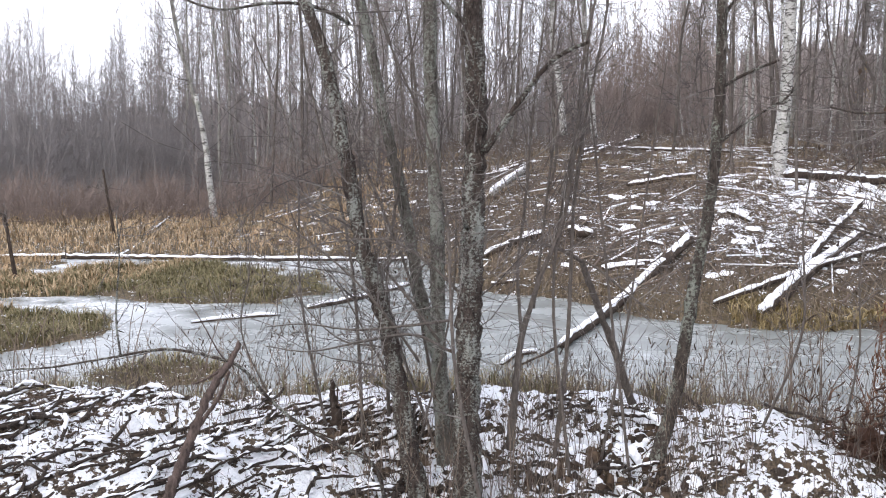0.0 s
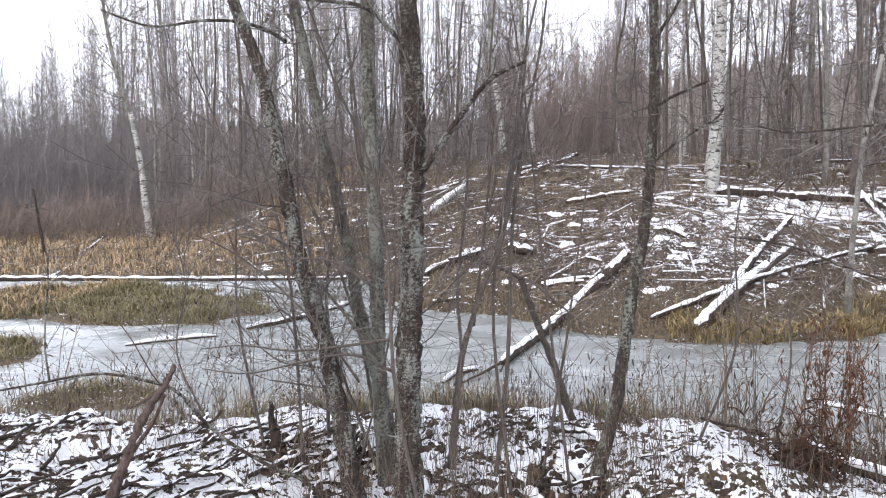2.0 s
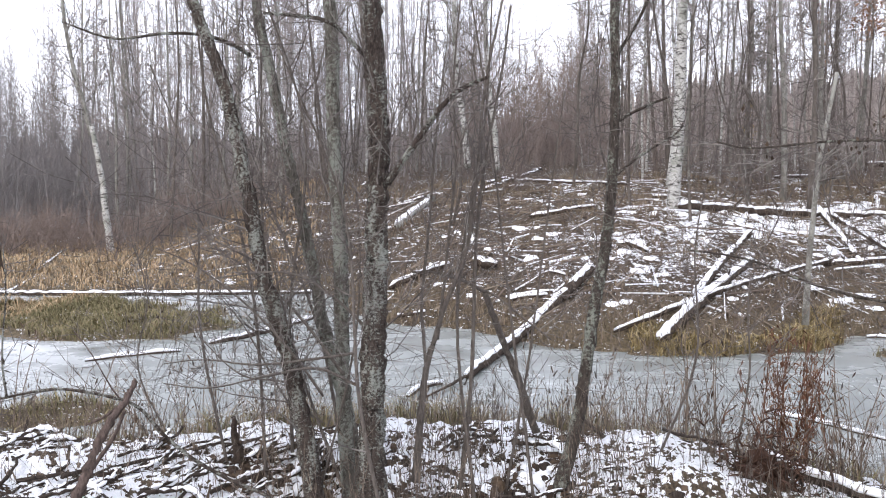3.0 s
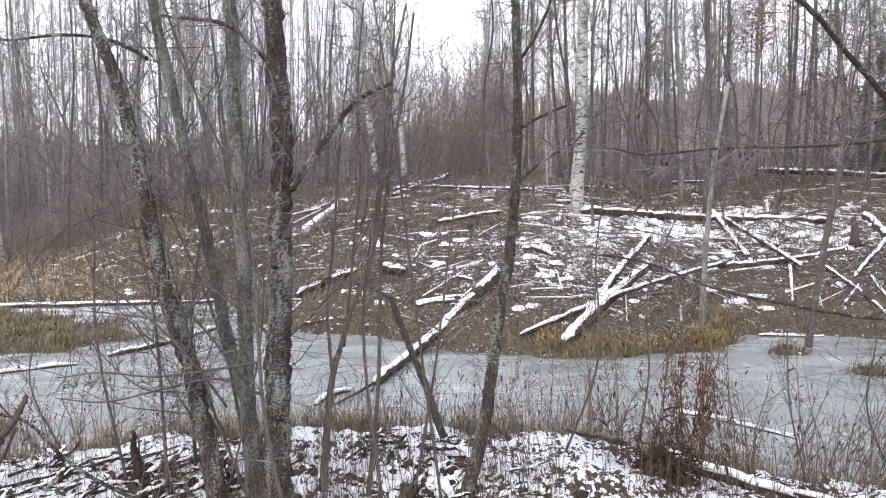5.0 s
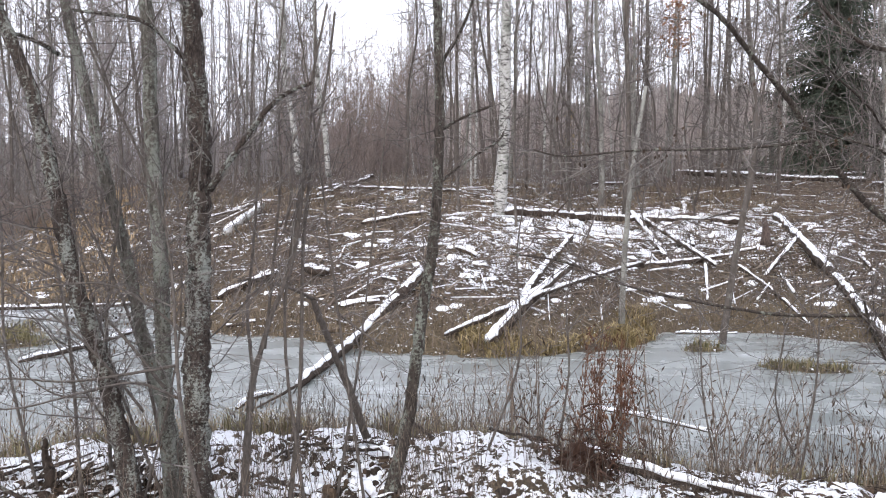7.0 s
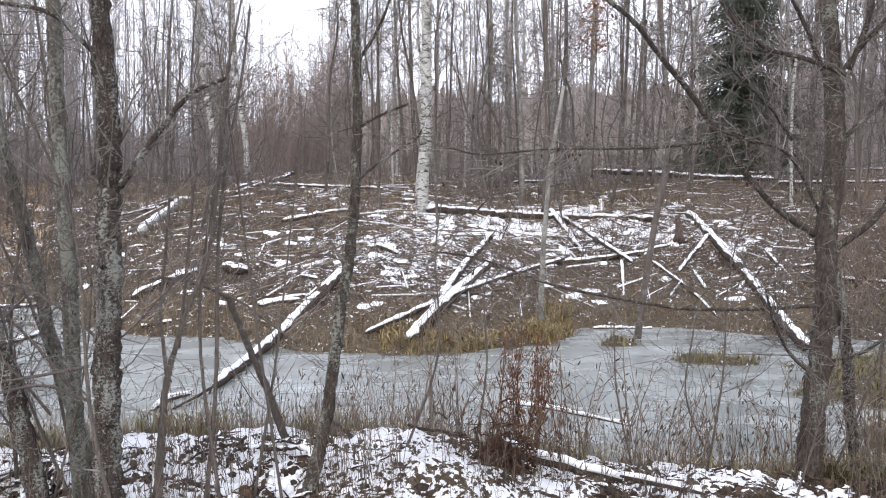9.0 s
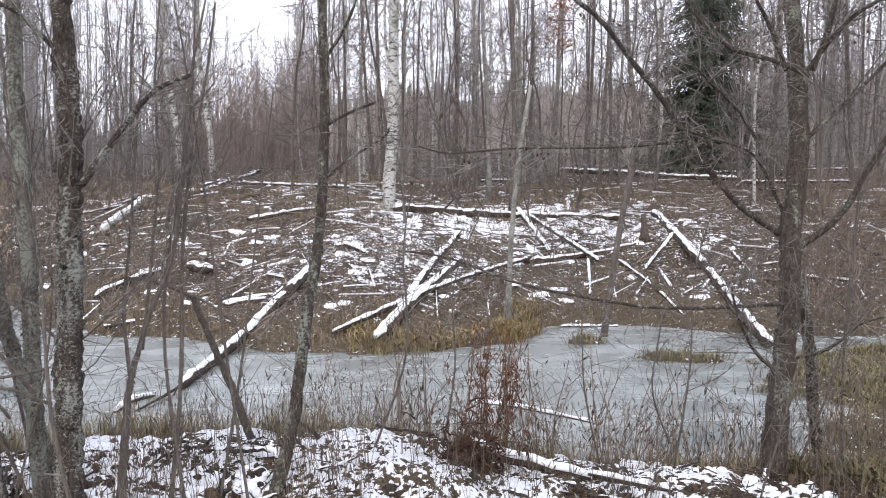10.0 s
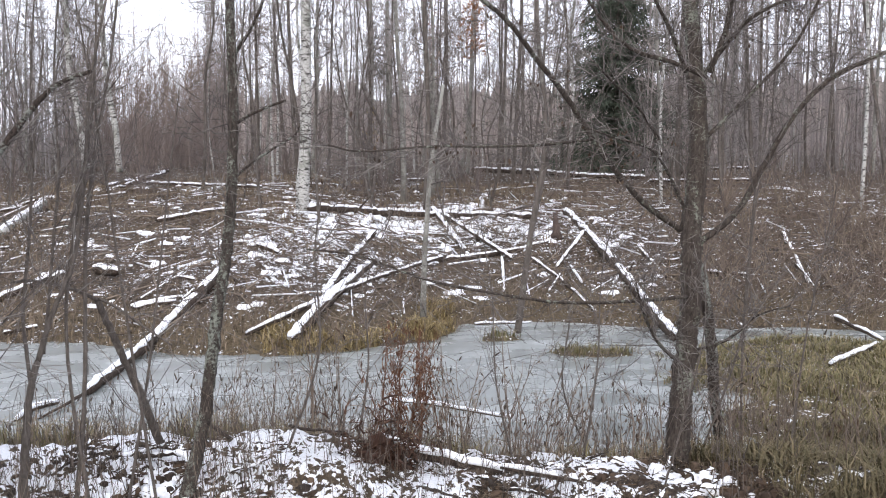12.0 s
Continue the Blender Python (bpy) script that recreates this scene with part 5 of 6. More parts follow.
far_woods("marsh_brush", 430, (-50, -20), (29.5, 36), (0.4, 1.3), TWIG_BROWN, 95, "low red-brown brush at the marsh edge", 0.007, 22)


def spruce(at, tall, wide, seed):
    rng = np.random.RandomState(seed)
    t = thing("spruce_tree", at, "dark green spruce among bare trees", "tree")
    line = wood_part("trunk", [at, (at[0] + 0.05, at[1], at[2] + tall * 0.5), (at[0], at[1], at[2] + tall)], 0.16, 0.02, BARK_FAR, t, rng, 8, 0.4, 0.04)
    wood, green = Sticks(), Sticks()
    for k in range(680):
        h = 0.02 + 0.95 * rng.random()
        p, _ = along(line, h)
        a = rng.uniform(0, 2 * math.pi)
        l = wide * (1.03 - h) ** 0.85 * rng.uniform(0.45, 1.1)
        d = np.array((math.cos(a), math.sin(a), -0.16))
        tip = p + d * l + np.array((0, 0, -0.10 * l))
        wood.add(p, tip, 0.018, 0.005)
        for _ in range(int(14 + 40 * l / wide)):
            e = p + (tip - p) * rng.uniform(0.12, 1.0)
            f = e + tilt(rng, d * 0.45 + np.array((0, 0, -0.40)), 0.45) * rng.uniform(0.15, 0.40)
            green.add(e, f, 0.021, 0.012)
    tagged(part("bough_mass", wood.mesh("bough_mass", BARK_FAR, at), t), kind="stuff")
    tagged(part("needle_mass", green.mesh("needle_mass", NEEDLE, at), t, "dark green drooping needles, lightened for haze"), kind="stuff")


spruce((16.3, 33.0, float(ground_z(16.3, 33.0)) - 0.1), 10.4, 3.8, 96)


def leafy_tree(at, tall, crown, leaves, size, colours, label, seed, name):
    """A slim tree that still holds a loose tuft of dry leaves: crown gives its low and high end and its width."""
    rng = np.random.RandomState(seed)
    x, y = at
    z = float(ground_z(x, y)) - 0.1
    t = thing(name, (x, y, z), label, "tree")
    line = wood_part("trunk", [(x, y, z), (x + 0.1, y, z + tall * 0.5), (x, y, z + tall)], 0.012 + tall * 0.004, 0.008, BARK_FAR, t, rng, 7, 0.3, 0.03)
    st, lf = Sticks(), []
    low, high, wide = crown
    for _ in range(leaves // 8):
        k = rng.uniform(low, high)
        p, _way = along(line, k)
        reach = wide * (1.15 - (k - low) / (high - low)) * rng.uniform(0.2, 1.0)
        a = rng.uniform(0, 2 * math.pi)
        tip = p + np.array((math.cos(a) * reach, math.sin(a) * reach, rng.uniform(0.1, 0.6) * reach + 0.05))
        st.add(p, tip, 0.010, 0.004)
        for _k in range(8):
            c = p + (tip - p) * rng.uniform(0.35, 1.05) + rng.normal(0, 0.10 * wide, 3) - np.array((x, y, z))
            e, f = rng.normal(0, size, 3), rng.normal(0, size * 0.6, 3)
            lf.append((c, c + e * 0.5 + f, c + e, c + e * 0.5 - f))
    twig_part(st, TWIG_RED, t)
    tagged(part("leaf_mass", mesh_of("leaf_mass", np.array(lf).reshape(-1, 3), np.arange(len(lf) * 4).reshape(-1, 4), colours, False), t, "loose tuft of dry leaves"), kind="stuff")


RUSTY = island_material("rusty_leaf", ((0.22, 0.115, 0.070), (0.31, 0.165, 0.100), (0.40, 0.235, 0.150)))
OCHRE = island_material("ochre_leaf", ((0.23, 0.175, 0.075), (0.32, 0.240, 0.105), (0.40, 0.310, 0.160)))
leafy_tree((9.75, 31.6), 7.2, (0.62, 1.0, 1.0), 900, 0.05, RUSTY, "thin tree with a few rusty orange leaves", 220, "leafy_tree")
leafy_tree((8.4, 33.0), 6.6, (0.55, 1.0, 0.8), 360, 0.045, RUSTY, "thin tree with sparse rusty leaves", 221, "leafy_tree")
leafy_tree((5.6, 30.0), 3.0, (0.35, 1.0, 0.6), 200, 0.035, OCHRE, "low shrub with some ochre leaves", 222, "leafy_shrub")


# ---------- grass, reeds, canes and litter ----------
def blades(name, spots, height, mat, label, seed, width=0.006, lean=0.35, flop=0.5, category="grass", tussock=0.55):
    """Bent blades at the given places, as one mass."""
    rng = np.random.RandomState(seed)
    p = np.asarray(spots, float)
    n = len(p)
    h = rng.uniform(height[0], height[1], n)[:, None] * (0.25 + 1.5 * fbm(p[:, 0], p[:, 1], tussock, 3)[:, None] ** 1.3)
    a = rng.uniform(0, 2 * math.pi, n)
    d = np.stack((np.cos(a), np.sin(a), a * 0), -1) * (lean * rng.uniform(0.1, 1, n))[:, None]
    s = np.stack((-np.sin(a), np.cos(a), a * 0), -1) * (width * rng.uniform(0.6, 1.3, n))[:, None]
    up = np.array([[0, 0, 1.0]])
    m1, m2 = p + h * (0.5 * up + 0.35 * d), p + h * ((1 - flop * 0.35) * up + d * (1 + flop))
    v = np.stack((p - s, p + s, m1 + s * 0.8, m1 - s * 0.8, m2 + s * 0.15, m2 - s * 0.15), 1)
    b = np.arange(n)[:, None] * 6
    q = np.concatenate((b + np.array([[0, 1, 2, 3]]), b + np.array([[3, 2, 4, 5]])), 1)
    return tagged(new(name, mesh_of(name, v, q, mat)), label, category, kind="stuff")


def scatter(n, box, test, seed, clump=0.0):
    """Places on the ground within a box of the plan that pass the test."""
    rng = np.random.RandomState(seed)
    x, y = rng.uniform(box[0], box[1], n), rng.uniform(box[2], box[3], n)
    ok = test(x, y)
    if clump:
        ok = ok & (fbm(x, y, clump, 2) > 0.47)
    x, y = x[ok], y[ok]
    return np.stack((x, y, ground_z(x, y) - 0.02), -1)


on_islet = lambda x, y: islet_at(x, y) + 0.5 * (fbm(x, y, 0.5, 3) - 0.5) > 0.03
blades("sedge_islets", scatter(66000, (-12.5, -4, 7.5, 17.5), on_islet, 100), (0.06, 0.24), GRASS, "olive and straw sedge on the islets in the ice", 101, 0.0065, 0.8, 0.9)
blades("reed_islets", scatter(40000, (-24, -9.5, 8, 17.5), on_islet, 102), (0.08, 0.30), STRAW, "straw-coloured reeds on the islets", 103, 0.010, 0.6, 0.8)
blades("sedge_tufts", scatter(60000, (3.5, 11, 5.6, 13.5), lambda x, y: (islet_at(x, y) + 0.7 * (fbm(x, y, 0.4, 3) - 0.5) > -0.12) & (((x > 6.3) & (fbm(x, y, 0.6, 3) > 0.42)) | (fbm(x, y, 0.25, 2) > 0.5)), 104), (0.05, 0.22), GRASS, "withered olive and brown sedge in the pond", 105, 0.008, 0.6, 0.8)
ragged_edge = lambda x, y: (islet_at(x, y) + 1.1 * (fbm(x, y, 0.35, 3) - 0.5) > -0.30) & (islet_at(x, y) < 0.35) & (fbm(x + 7, y, 0.3, 2) > 0.48)
blades("withered_tufts", scatter(26000, (-12.5, 10.5, 6.0, 17.0), ragged_edge, 260), (0.04, 0.24), DULLGRASS, "brown withered sedge round the islets", 261, 0.006, 0.9, 0.9)
far_edge = lambda x, y: (np.abs(y - curve_at(x, FAR_SHORE) - 0.2 - 1.1 * (fbm(x, y, 0.9, 3) - 0.35)) < 0.36) & (ground_z(x, y) > -0.10)
blades("shore_sedge", scatter(30000, (0.8, 4.3, 11.6, 16), lambda x, y: far_edge(x, y) & (fbm(x, y, 0.5, 2) > 0.45 - 0.12 * smooth(2.5, 3.6, x)), 106), (0.05, 0.28), YELLOW, "yellow-green sedge along the far shore", 107, 0.008, 0.7, 0.9)
blades("shore_grass", scatter(50000, (-6, 14, 10, 20), far_edge, 108), (0.08, 0.24), DULLGRASS, "withered grass along the far shore", 109, 0.008, 0.6, 0.7)
marsh = lambda x, y: (ground_z(x, y) > 0.02) & (x / y < -0.30) & (y > curve_at(x, FAR_SHORE))
blades("marsh_sedge", scatter(22000, (-40, -5, 15.6, 34), marsh, 210, 1.2), (0.12, 0.42), DULLGRASS, "brown withered sedge in the far marsh", 211, 0.012, 0.7, 0.8)
blades("marsh_grass", scatter(44000, (-40, -5, 15.6, 34), marsh, 110), (0.10, 0.36), STRAW, "tawny dead grass over the far marsh", 111, 0.012, 0.9, 1.0)
on_slope = lambda x, y: (y - curve_at(x, FAR_SHORE) > 0.6) & (x / y > -0.5)
blades("slope_grass", scatter(42000, (-12, 16, 13, 27), on_slope, 112, 0.9), (0.06, 0.24), DULLGRASS, "withered grass on the bank", 113, 0.008, 0.8, 0.9)
strip = lambda x, y: (y > curve_at(x, NEAR_CREST) + 0.25) & (y < curve_at(x, NEAR_SHORE) + 0.2)
blades("bank_sedge", scatter(19000, (-7, 6.5, 4.8, 9), lambda x, y: strip(x, y) & (fbm(x, y, 0.6, 2) > 0.46), 214), (0.08, 0.30), GRASS, "olive sedge at the water's edge of the near bank", 215, 0.005, 0.8, 0.9)
blades("bank_grass", scatter(17000, (-7, 6.5, 4.8, 9), lambda x, y: strip(x, y) & ((x > -2.6) | (fbm(x, y, 0.4, 2) > 0.56)), 114), (0.10, 0.38), DULLGRASS, "withered grass at the water's edge of the near bank", 115, 0.004, 0.7, 0.8)


low_right = lambda x, y: (x > 3.3 + 0.5 * fbm(x, y, 0.4, 2)) & (ground_z(x, y) > -0.03) & (fbm(x, y, 0.35, 2) > 0.38)
blades("wet_bank_grass", scatter(30000, (3.0, 9, 3.8, 7.0), low_right, 116), (0.06, 0.32), WETGRASS, "dark withered grass on the wet end of the bank", 117, 0.005, 0.7, 0.8)


tufty = lambda x, y: near_top(x, y) & (snow_at(x, y) + 0.4 * (fbm(x, y, 0.3, 3) - 0.5) < 0.40 + 0.05 * smooth(1.0, 2.2, x))
near_top = lambda x, y: (y < curve_at(x, NEAR_CREST) + 0.3) & (ground_z(x, y) > 0.1)
blades("bank_tufts", scatter(36000, (-5.6, 4.2, 3.7, 6.8), tufty, 133), (0.03, 0.12), DULLGRASS, "short withered grass poking through the snow", 134, 0.003, 0.9, 0.8)


upland = lambda x, y: (y - curve_at(x, FAR_SHORE) > 8.6) & (x / y > -0.4) & (fbm(x, y, 1.6, 2) > 0.42)
blades("upland_grass", scatter(17000, (-9, 10, 20.5, 31), upland, 135), (0.10, 0.32), DULLGRASS, "tan dead grass below the trees", 136, 0.011, 0.7, 0.9)


def canes(name, spots, height, mat, label, seed, r=0.004, sway=0.18, leaves=0.0):
    rng = np.random.RandomState(seed)
    st = Sticks()
    for x, y, z in spots:
        h = rng.uniform(*height)
        p, d = np.array((x, y, z)), tilt(rng, (0, 0, 1), sway)
        for s in range(3):
            q = p + d * h / 3
            st.add(p, q, r * (1.1 - 0.3 * s), r * (0.8 - 0.3 * s))
            if rng.random() < 0.8:
                f = q + tilt(rng, d, 0.5) * h * rng.uniform(0.12, 0.3)
                st.add(q, f, r * 0.6, r * 0.35)
            if rng.random() < leaves:
                e = q + rng.normal(0, 0.02, 3)
                st.add(e, e + np.array((rng.normal(0, 0.012), rng.normal(0, 0.012), -rng.uniform(0.02, 0.05))), r * 1.2, r * 2.4)
            p, d = q, tilt(rng, d, sway * 0.7)
    tagged(new(name, st.mesh(name, mat)), label, "stems", kind="stuff")


canes("slope_canes", scatter(4600, (-13, 16, 13, 27), on_slope, 120, 1.3), (0.25, 1.0), CANE, "thin dry canes and brush standing on the bank", 121, 0.0055, 0.34)
canes("shore_canes", scatter(1500, (-6, 12, 11.5, 17), lambda x, y: np.abs(y - curve_at(x, FAR_SHORE) - 0.5) < 0.7, 122), (0.3, 0.9), CANE, "thin dry stems along the far shore", 123, 0.005)


canes("pond_stems", scatter(420, (0.2, 6.4, 6.6, 9.4), lambda x, y: (fbm(x, y, 0.5, 2) > 0.45) & (y < curve_at(x, NEAR_SHORE) + 1.6), 148), (0.35, 1.0), CANE, "thin dead stems standing in the ice", 149, 0.0030, 0.16, 0.4)
canes("bank_stems", scatter(3000, (-6, 5.5, 4.9, 8.8), strip, 118), (0.12, 0.50), WEEDSTEM, "thin withered stems at the edge of the near bank", 119, 0.0026, 0.22, 0.12)


around = lambda x, y: ((x + 1.35) ** 2 + ((y - 5.15) * 1.5) ** 2 < 0.75) | ((x - 0.25) ** 2 + (y - 5.6) ** 2 < 0.10) | ((x + 3.0) ** 2 + ((y - 5.4) * 1.5) ** 2 < 0.4)
canes("clump_stems", scatter(850, (-4, 1, 4.3, 6.2), around, 146), (0.15, 0.85), CANE, "thin dead stems round the foot of the alders", 147, 0.0028, 0.2)


front = lambda x, y: (y < curve_at(x, NEAR_CREST) - 0.05) & (fbm(x + 5, y, 0.4, 2) > 0.44)
canes("bank_shoots", scatter(760, (-1.1, 2.3, 4.6, 6.2), front, 248), (0.15, 0.75), WEEDSTEM, "thin grey-brown weed stems standing in the snow", 249, 0.0030, 0.14, 0.35)
canes("bank_twigs", scatter(300, (-4.6, -1.1, 4.4, 6.0), front, 250), (0.10, 0.45), WEEDSTEM, "short grey-brown stems poking through the snow", 251, 0.0028, 0.35, 0.2)


corner = lambda x, y: (fbm(x + 5, y, 0.4, 2) > 0.42) & (ground_z(x, y) > -0.2)
canes("corner_stems", scatter(300, (3.0, 6.4, 4.4, 7.4), corner, 254), (0.3, 1.15), WEEDSTEM, "dead brown weeds on the wet end of the bank", 255, 0.0034, 0.2, 0.4)


def litter(name, spots, mat, label, seed, length, r):
    rng = np.random.RandomState(seed)
    st = Sticks()
    for x, y, z in spots:
        a, l = rng.uniform(0, math.pi), rng.uniform(*length)
        dx, dy = math.cos(a) * l / 2, math.sin(a) * l / 2
        za, zb = float(ground_z(x - dx, y - dy)), float(ground_z(x + dx, y + dy))
        rr = rng.uniform(*r)
        st.add((x - dx, y - dy, za + rr + rng.uniform(0, 0.05)), (x + dx, y + dy, zb + rr + rng.uniform(0, 0.05)), rr, rr * 0.6)
    tagged(new(name, st.mesh(name, mat)), label, "twigs", kind="stuff")


litter("slope_litter", scatter(1700, (-13, 17, 13.5, 28), on_slope, 124), CANE, "dead branches strewn over the bank", 125, (0.3, 1.4), (0.008, 0.022))
litter("snowy_litter", scatter(330, (-13, 17, 14, 28), on_slope, 126), SNOW, "thin branches white with snow on the bank", 127, (0.25, 1.1), (0.012, 0.026))
near_bank = lambda x, y: y < curve_at(x, NEAR_CREST) + 0.2
litter("bank_litter", scatter(7600, (-6, 5, 3.8, 7), near_bank, 128), LEAF, "fallen twigs and leaves on the snowy near bank", 129, (0.02, 0.16), (0.0025, 0.007))


def clumps(name, spots, size, flat, mat, label, seed, category):
    """Low uneven lumps lying on the ground, as one mass."""
    rng = np.random.RandomState(seed)
    p = np.asarray(spots, float)
    n = len(p)
    p[:, 2] = ground_z(p[:, 0], p[:, 1])
    s = rng.uniform(size[0] ** 0.5, size[1] ** 0.5, n)[:, None, None] ** 2
    a = np.arange(8) * math.pi / 4 + rng.uniform(0, 1, (n, 1))
    rim = rng.uniform(0.6, 1.25, (n, 8, 1))
    long_ = rng.uniform(0.8, 1.9, (n, 1))
    ring = np.stack((np.cos(a) * long_, np.sin(a), a * 0), -1)
    base = p[:, None] + ring * rim * s - np.array((0, 0, 0.03))
    wob = rng.normal(0, 0.18, (n, 8, 3)) * s * (1, 1, 0.4)
    mid = p[:, None] + ring * rim * s * 0.72 + wob + s * np.array((0, 0, flat))
    tip = p[:, None] + ring * rim * s * 0.3 + wob * 0.6 + s * np.array((0, 0, flat * 1.35))
    v = np.concatenate((base, mid, tip), 1)
    k = np.arange(n)[:, None] * 24
    q = []
    for j in range(8):
        h = (j + 1) % 8
        q += [k + np.array([[j, h, 8 + h, 8 + j]]), k + np.array([[8 + j, 8 + h, 16 + h, 16 + j]])]
    q += [k + np.array([[16, 17, 18, 19]]), k + np.array([[16, 19, 20, 23]]), k + np.array([[23, 20, 21, 22]])]
    tagged(new(name, mesh_of(name, v, np.concatenate(q, 1), mat)), label, category, kind="stuff")


white = lambda x, y: on_slope(x, y) & (snow_at(x, y) + 0.5 * (fbm(x + 20, y, 0.7, 3) - 0.5) > 0.44)
clumps("snow_patches", scatter(9000, (-9, 14, 14, 26), white, 137)[:3000], (0.02, 0.095), 0.40, SNOW, "small patches of snow lying on the bank", 138, "snow")
sparse = lambda x, y: on_slope(x, y) & (fbm(x, y, 0.6, 3) > 0.55)
clumps("far_snow_patches", scatter(1500, (-13, 9.5, 14, 29), sparse, 139)[:380], (0.04, 0.15), 0.20, SNOW, "scattered bits of snow among dead leaves", 141, "snow")
snowy_bank = lambda x, y: near_bank(x, y) & (snow_at(x, y) + 0.5 * (fbm(x + 20, y, 0.35, 3) - 0.5) > 0.36)
clumps("snow_bits", scatter(10500, (-5.6, 3.4, 3.7, 6.6), snowy_bank, 142), (0.009, 0.046), 0.70, SNOW, "lumps of snow on the twigs of the near bank", 143, "snow")
clumps("leaf_clumps", scatter(5200, (-5.6, 3.6, 3.7, 6.7), near_bank, 144), (0.008, 0.036), 1.0, LEAF, "dark clumps of dead leaves in the snow", 145, "leaves")

clumps("bank_clods", scatter(1500, (-1.6, 3.0, 3.9, 6.5), near_bank, 258), (0.010, 0.038), 0.85, OLDSTICK, "dark clods and bits of rotten wood in the snow", 259, "clods")

mound = lambda x, y: (x + 2.05) ** 2 * 1.6 + (y - 5.15) ** 2 < 0.13
clumps("bark_mound", scatter(9000, (-2.7, -1.4, 4.6, 5.8), mound, 252)[:130], (0.015, 0.045), 0.9, LEAF, "heap of brown bark and leaves beside the alders", 253, "leaves")
clumps("root_litter", scatter(2600, (-3, 1, 4.3, 6.2), around, 246)[:200], (0.010, 0.038), 0.6, LEAF, "dark dead leaves and crumbs of bark round the alders", 247, "leaves")


def loose_stick(seed):
    """A dead stick with a strip of snow along its top."""
    rng = np.random.RandomState(seed)
    l, r = rng.uniform(0.16, 0.50), rng.uniform(0.008, 0.018)
    line = rail([(-l / 2, 0, 0), (-l / 6, rng.normal(0, 0.03), 0.015), (l / 5, rng.normal(0, 0.04), 0.02), (l / 2, rng.normal(0, 0.06), rng.normal(0.0, 0.04))], 0.03)
    line[1:-1] += rng.normal(0, 0.0022, (len(line) - 2, 3))
    v, q = tube(line, np.linspace(r, r * 0.5, len(line)), 7, 0.20, rng)
    body = mesh_of("stick", v, q, OLDSTICK)
    a = rng.randint(1, len(line) // 3)
    b = rng.randint(len(line) // 2, len(line) - 1)
    cap = line[a:b + 1] + np.array((0, 0, r * 0.6))
    fat = r * 1.05 * np.clip(rng.normal(0.72, 0.35, len(cap)), 0.12, 1.3)
    fat[0] = fat[-1] = r * 0.2
    cap = cap + rng.normal(0, r * 0.08, cap.shape)
    v, q = tube(cap, fat, 7, 0.12, rng)
    return body, mesh_of("snow_cover", v, q, SNOW)


west_pile = lambda x, y: near_bank(x, y) & (x < -1.5) & (fbm(x, y, 0.7, 2) > 0.40)
litter("pile_litter", scatter(900, (-5.4, -1.5, 4.0, 6.0), west_pile, 256), LEAF, "dark sticks heaped on the snowy bank", 257, (0.10, 0.42), (0.004, 0.012))

STICK_MESHES = [loose_stick(140 + k) for k in range(10)]
rng = np.random.RandomState(150)
west = scatter(1200, (-5.2, -1.6, 4.0, 5.9), near_bank, 151)[:240]
east = scatter(500, (-1.9, 3.2, 4.2, 6.4), near_bank, 152)[:60]
for i, (x, y, z) in enumerate(np.concatenate((west, east))):
    body, cap = STICK_MESHES[rng.randint(10)]
    ob = new("stick", body)
    turn = rng.normal(62, 26) if i < len(west) else rng.normal(0, 60)
    ob.matrix_basis = pose(x, y, z + rng.uniform(0.03, 0.12), rng.normal(0, 6), rng.normal(0, 8), turn)
    tagged(ob, "dark dead stick with snow on it", "stick", "sticks on the bank")
    if rng.random() < 0.85:
        part("snow_cover", cap, ob, "thin strip of snow")


def weed(seed, tall, mat, leafy, red=False):
    """A dead herb: stem, side stems and limp leaves."""
    rng = np.random.RandomState(seed)
    t = thing("dead_weed", (0, 0, 0), "rusty red dead dock stalk" if red else "dry brown weed stalk with withered leaves", "weed", "weeds on the near bank")
    st, lf, nodes = Sticks(), [], [np.zeros(3)]
    p, d = np.zeros(3), tilt(rng, (0, 0, 1), 0.10)
    for s in range(6):
        q = p + d * tall / 6
        nodes.append(q)
        if s > 0 and rng.random() < 0.85:
            f = q + tilt(rng, d, 0.45) * tall * rng.uniform(0.1, 0.25)
            st.add(q, f, 0.003, 0.0018)
        for _ in range(leafy):
            c, w = q + rng.normal(0, 0.025, 3), rng.uniform(0.003, 0.008) * (1.1 if red else 1)
            l = np.array((rng.normal(0, 0.025), rng.normal(0, 0.025), -rng.uniform(0.02, 0.07)))
            e = np.cross(l, rng.normal(0, 1, 3))
            e = e / (np.linalg.norm(e) + 1e-9) * w
            lf.append((c, c + l * 0.5 + e, c + l, c + l * 0.5 - e))
        p, d = q, tilt(rng, d, 0.09)
    v, f = tube(np.array(nodes), np.linspace(0.005, 0.0022, len(nodes)), 5)
    part("stem", mesh_of("stem", v, f, mat), t)
    tagged(part("side_growth", st.mesh("side_growth", mat), t), kind="stuff")
    if lf:
        tagged(part("foliage", mesh_of("foliage", np.array(lf).reshape(-1, 3), np.arange(len(lf) * 4).reshape(-1, 4), DOCK if red else LEAF, False), t), kind="stuff")
    return t


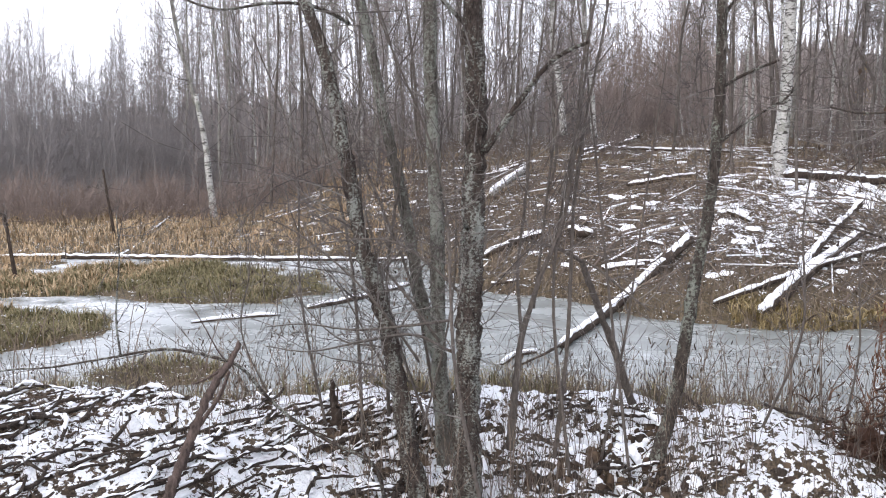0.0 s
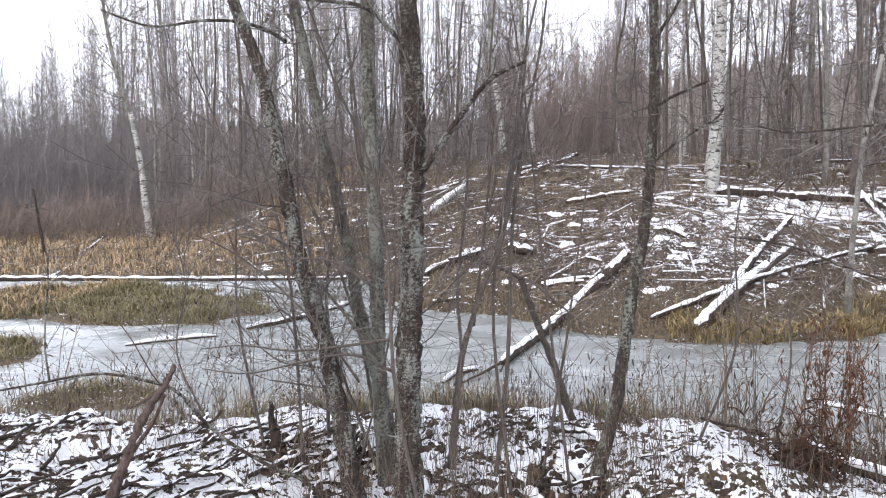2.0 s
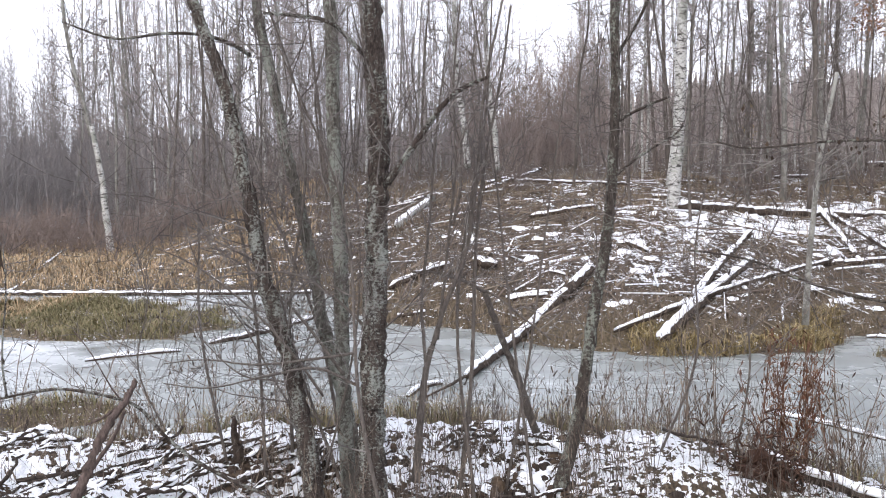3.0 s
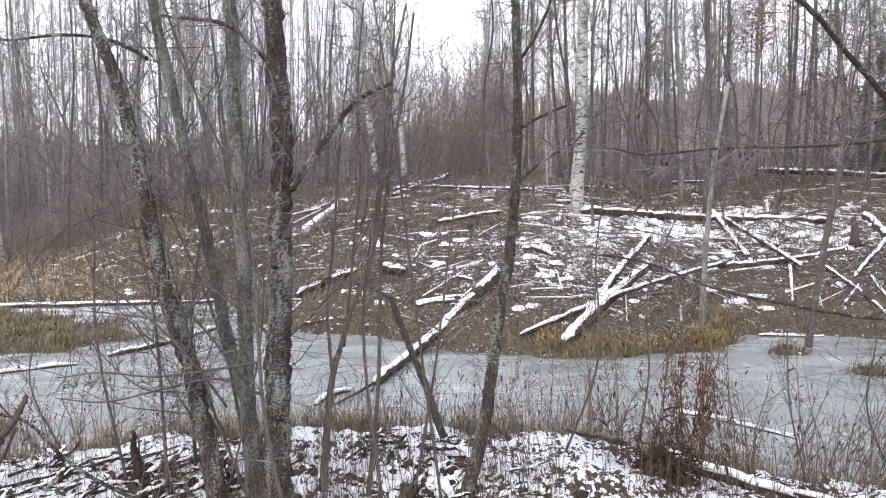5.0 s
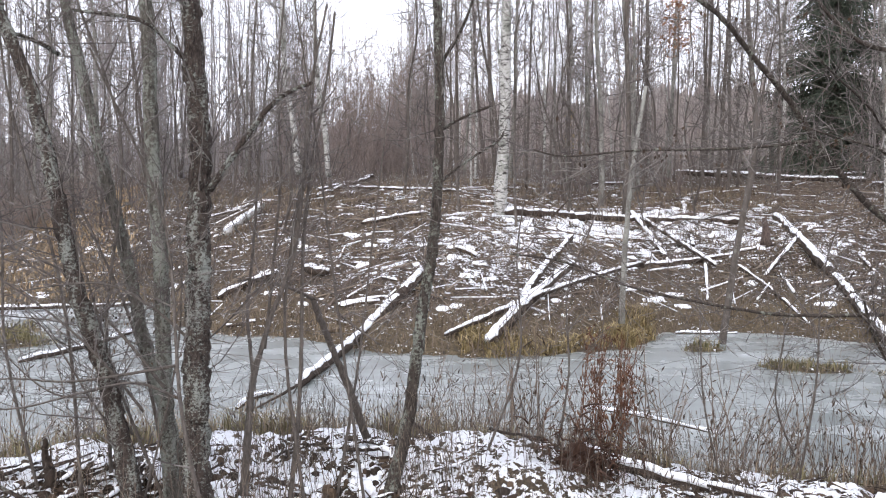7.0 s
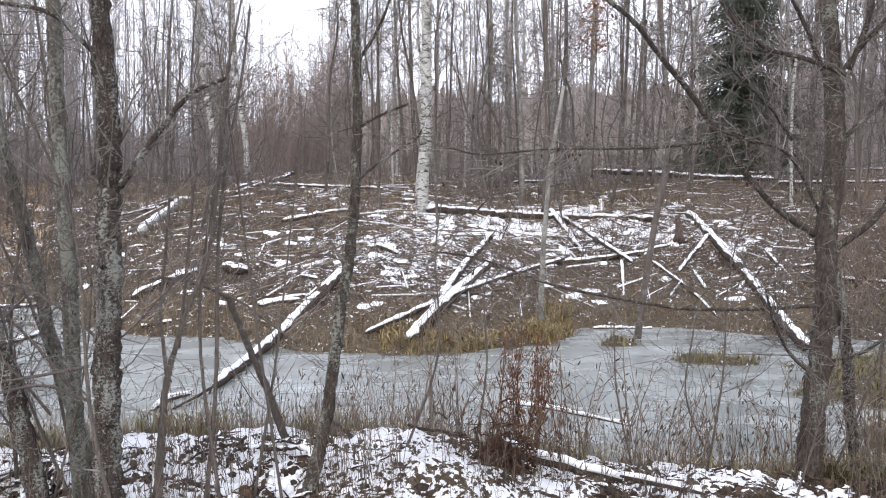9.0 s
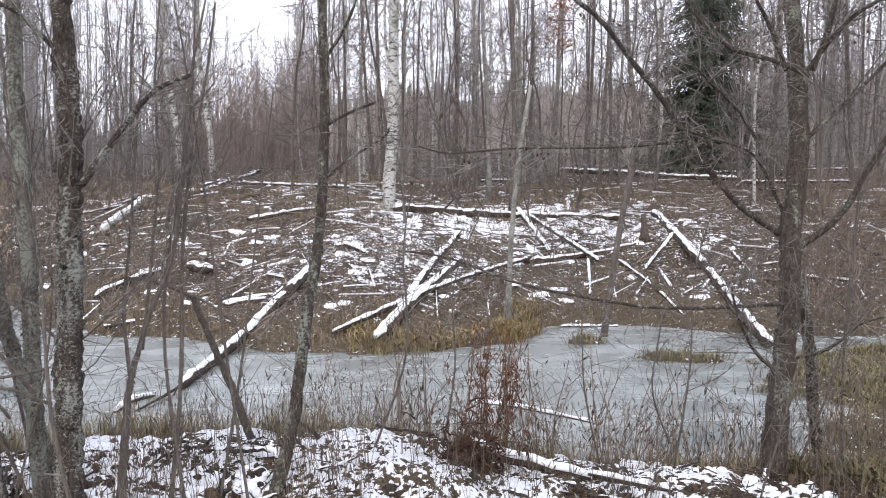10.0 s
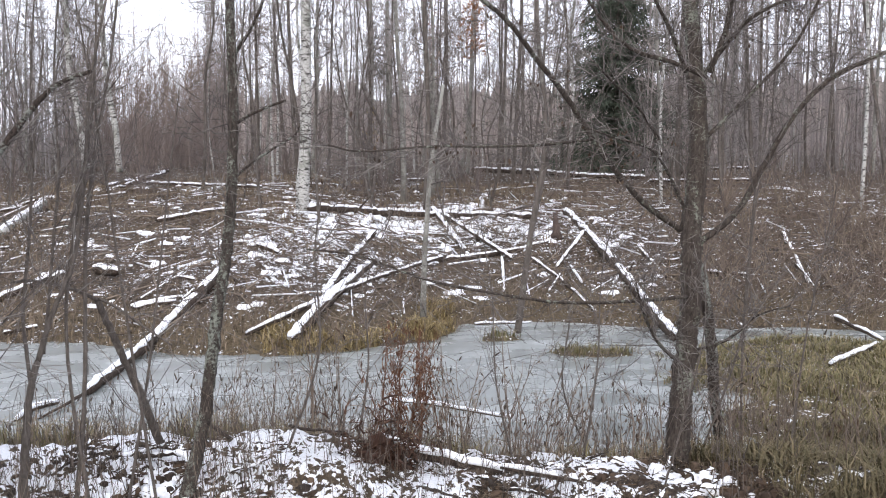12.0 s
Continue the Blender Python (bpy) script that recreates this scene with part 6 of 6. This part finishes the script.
WEEDS = [weed(160 + k, 0.40 + 0.09 * k, CANE, 1 + k % 2) for k in range(6)]
rng = np.random.RandomState(170)
spots = [p for p in scatter(1200, (-6.2, 5.5, 5.0, 8.6), strip, 171)][:140]
spots += [p for p in scatter(700, (0.4, 4.6, 5.4, 8.2), strip, 172)][:110]
for i, (x, y, z) in enumerate(spots):
    s = rng.uniform(0.75, 1.25)
    m = pose(x, y, z, rng.normal(0, 6), rng.normal(0, 6), rng.uniform(0, 360)) @ Matrix.Diagonal((s, s, s, 1))
    if i < len(WEEDS):
        WEEDS[i].matrix_basis = m
    else:
        copy_thing(WEEDS[rng.randint(len(WEEDS))], m).scale = (s, s, s)
REDS = [weed(180 + k, 0.78 + 0.12 * k, DOCK, 6, True) for k in range(3)]
home = (1.51, 6.50)
for i in range(24):
    x, y = home[0] + rng.normal(0, 0.11), home[1] + rng.normal(0.0, 0.10)
    m = pose(x, y, float(ground_z(x, y)) - 0.02, rng.normal(0, 4), rng.normal(0, 4), rng.uniform(0, 360))
    if i < 3:
        REDS[i].matrix_basis = m
    else:
        copy_thing(REDS[i % 3], m)


def root_plate(at, seed):
    """An upturned root with soil and hanging rootlets."""
    rng = np.random.RandomState(seed)
    t = thing("upturned_root", at, "upturned earthy root mass on the near bank", "root")
    bm = bmesh.new()
    bmesh.ops.create_icosphere(bm, subdivisions=4, radius=0.14)
    for v in bm.verts:
        k = 1 + 0.7 * noise.fractal(v.co * 9, 0.8, 2.0, 4) + 0.4 * noise.noise(v.co * 38)
        v.co = Vector((v.co.x * 1.1 * k, v.co.y * 0.8 * k, v.co.z * 1.15 * k + 0.06))
    me = bpy.data.meshes.new("soil")
    bm.to_mesh(me)
    bm.free()
    me.materials.append(ROOTS)
    part("soil", me, t)
    st = Sticks()
    for _ in range(210):
        p = np.array(at) + rng.normal(0, 0.11, 3) * (1.25, 0.8, 1.15) + (0, 0, 0.13)
        spray(rng, st, p, tilt(rng, (0, -0.2, 0.4), 0.8), rng.uniform(0.06, 0.18), 0.010, 1, -0.2, 3, 0.3, 0.0030)
    twig_part(st, ROOTS, t, name="root_fringe")


root_plate((1.22, 5.75, 0.43), 190)
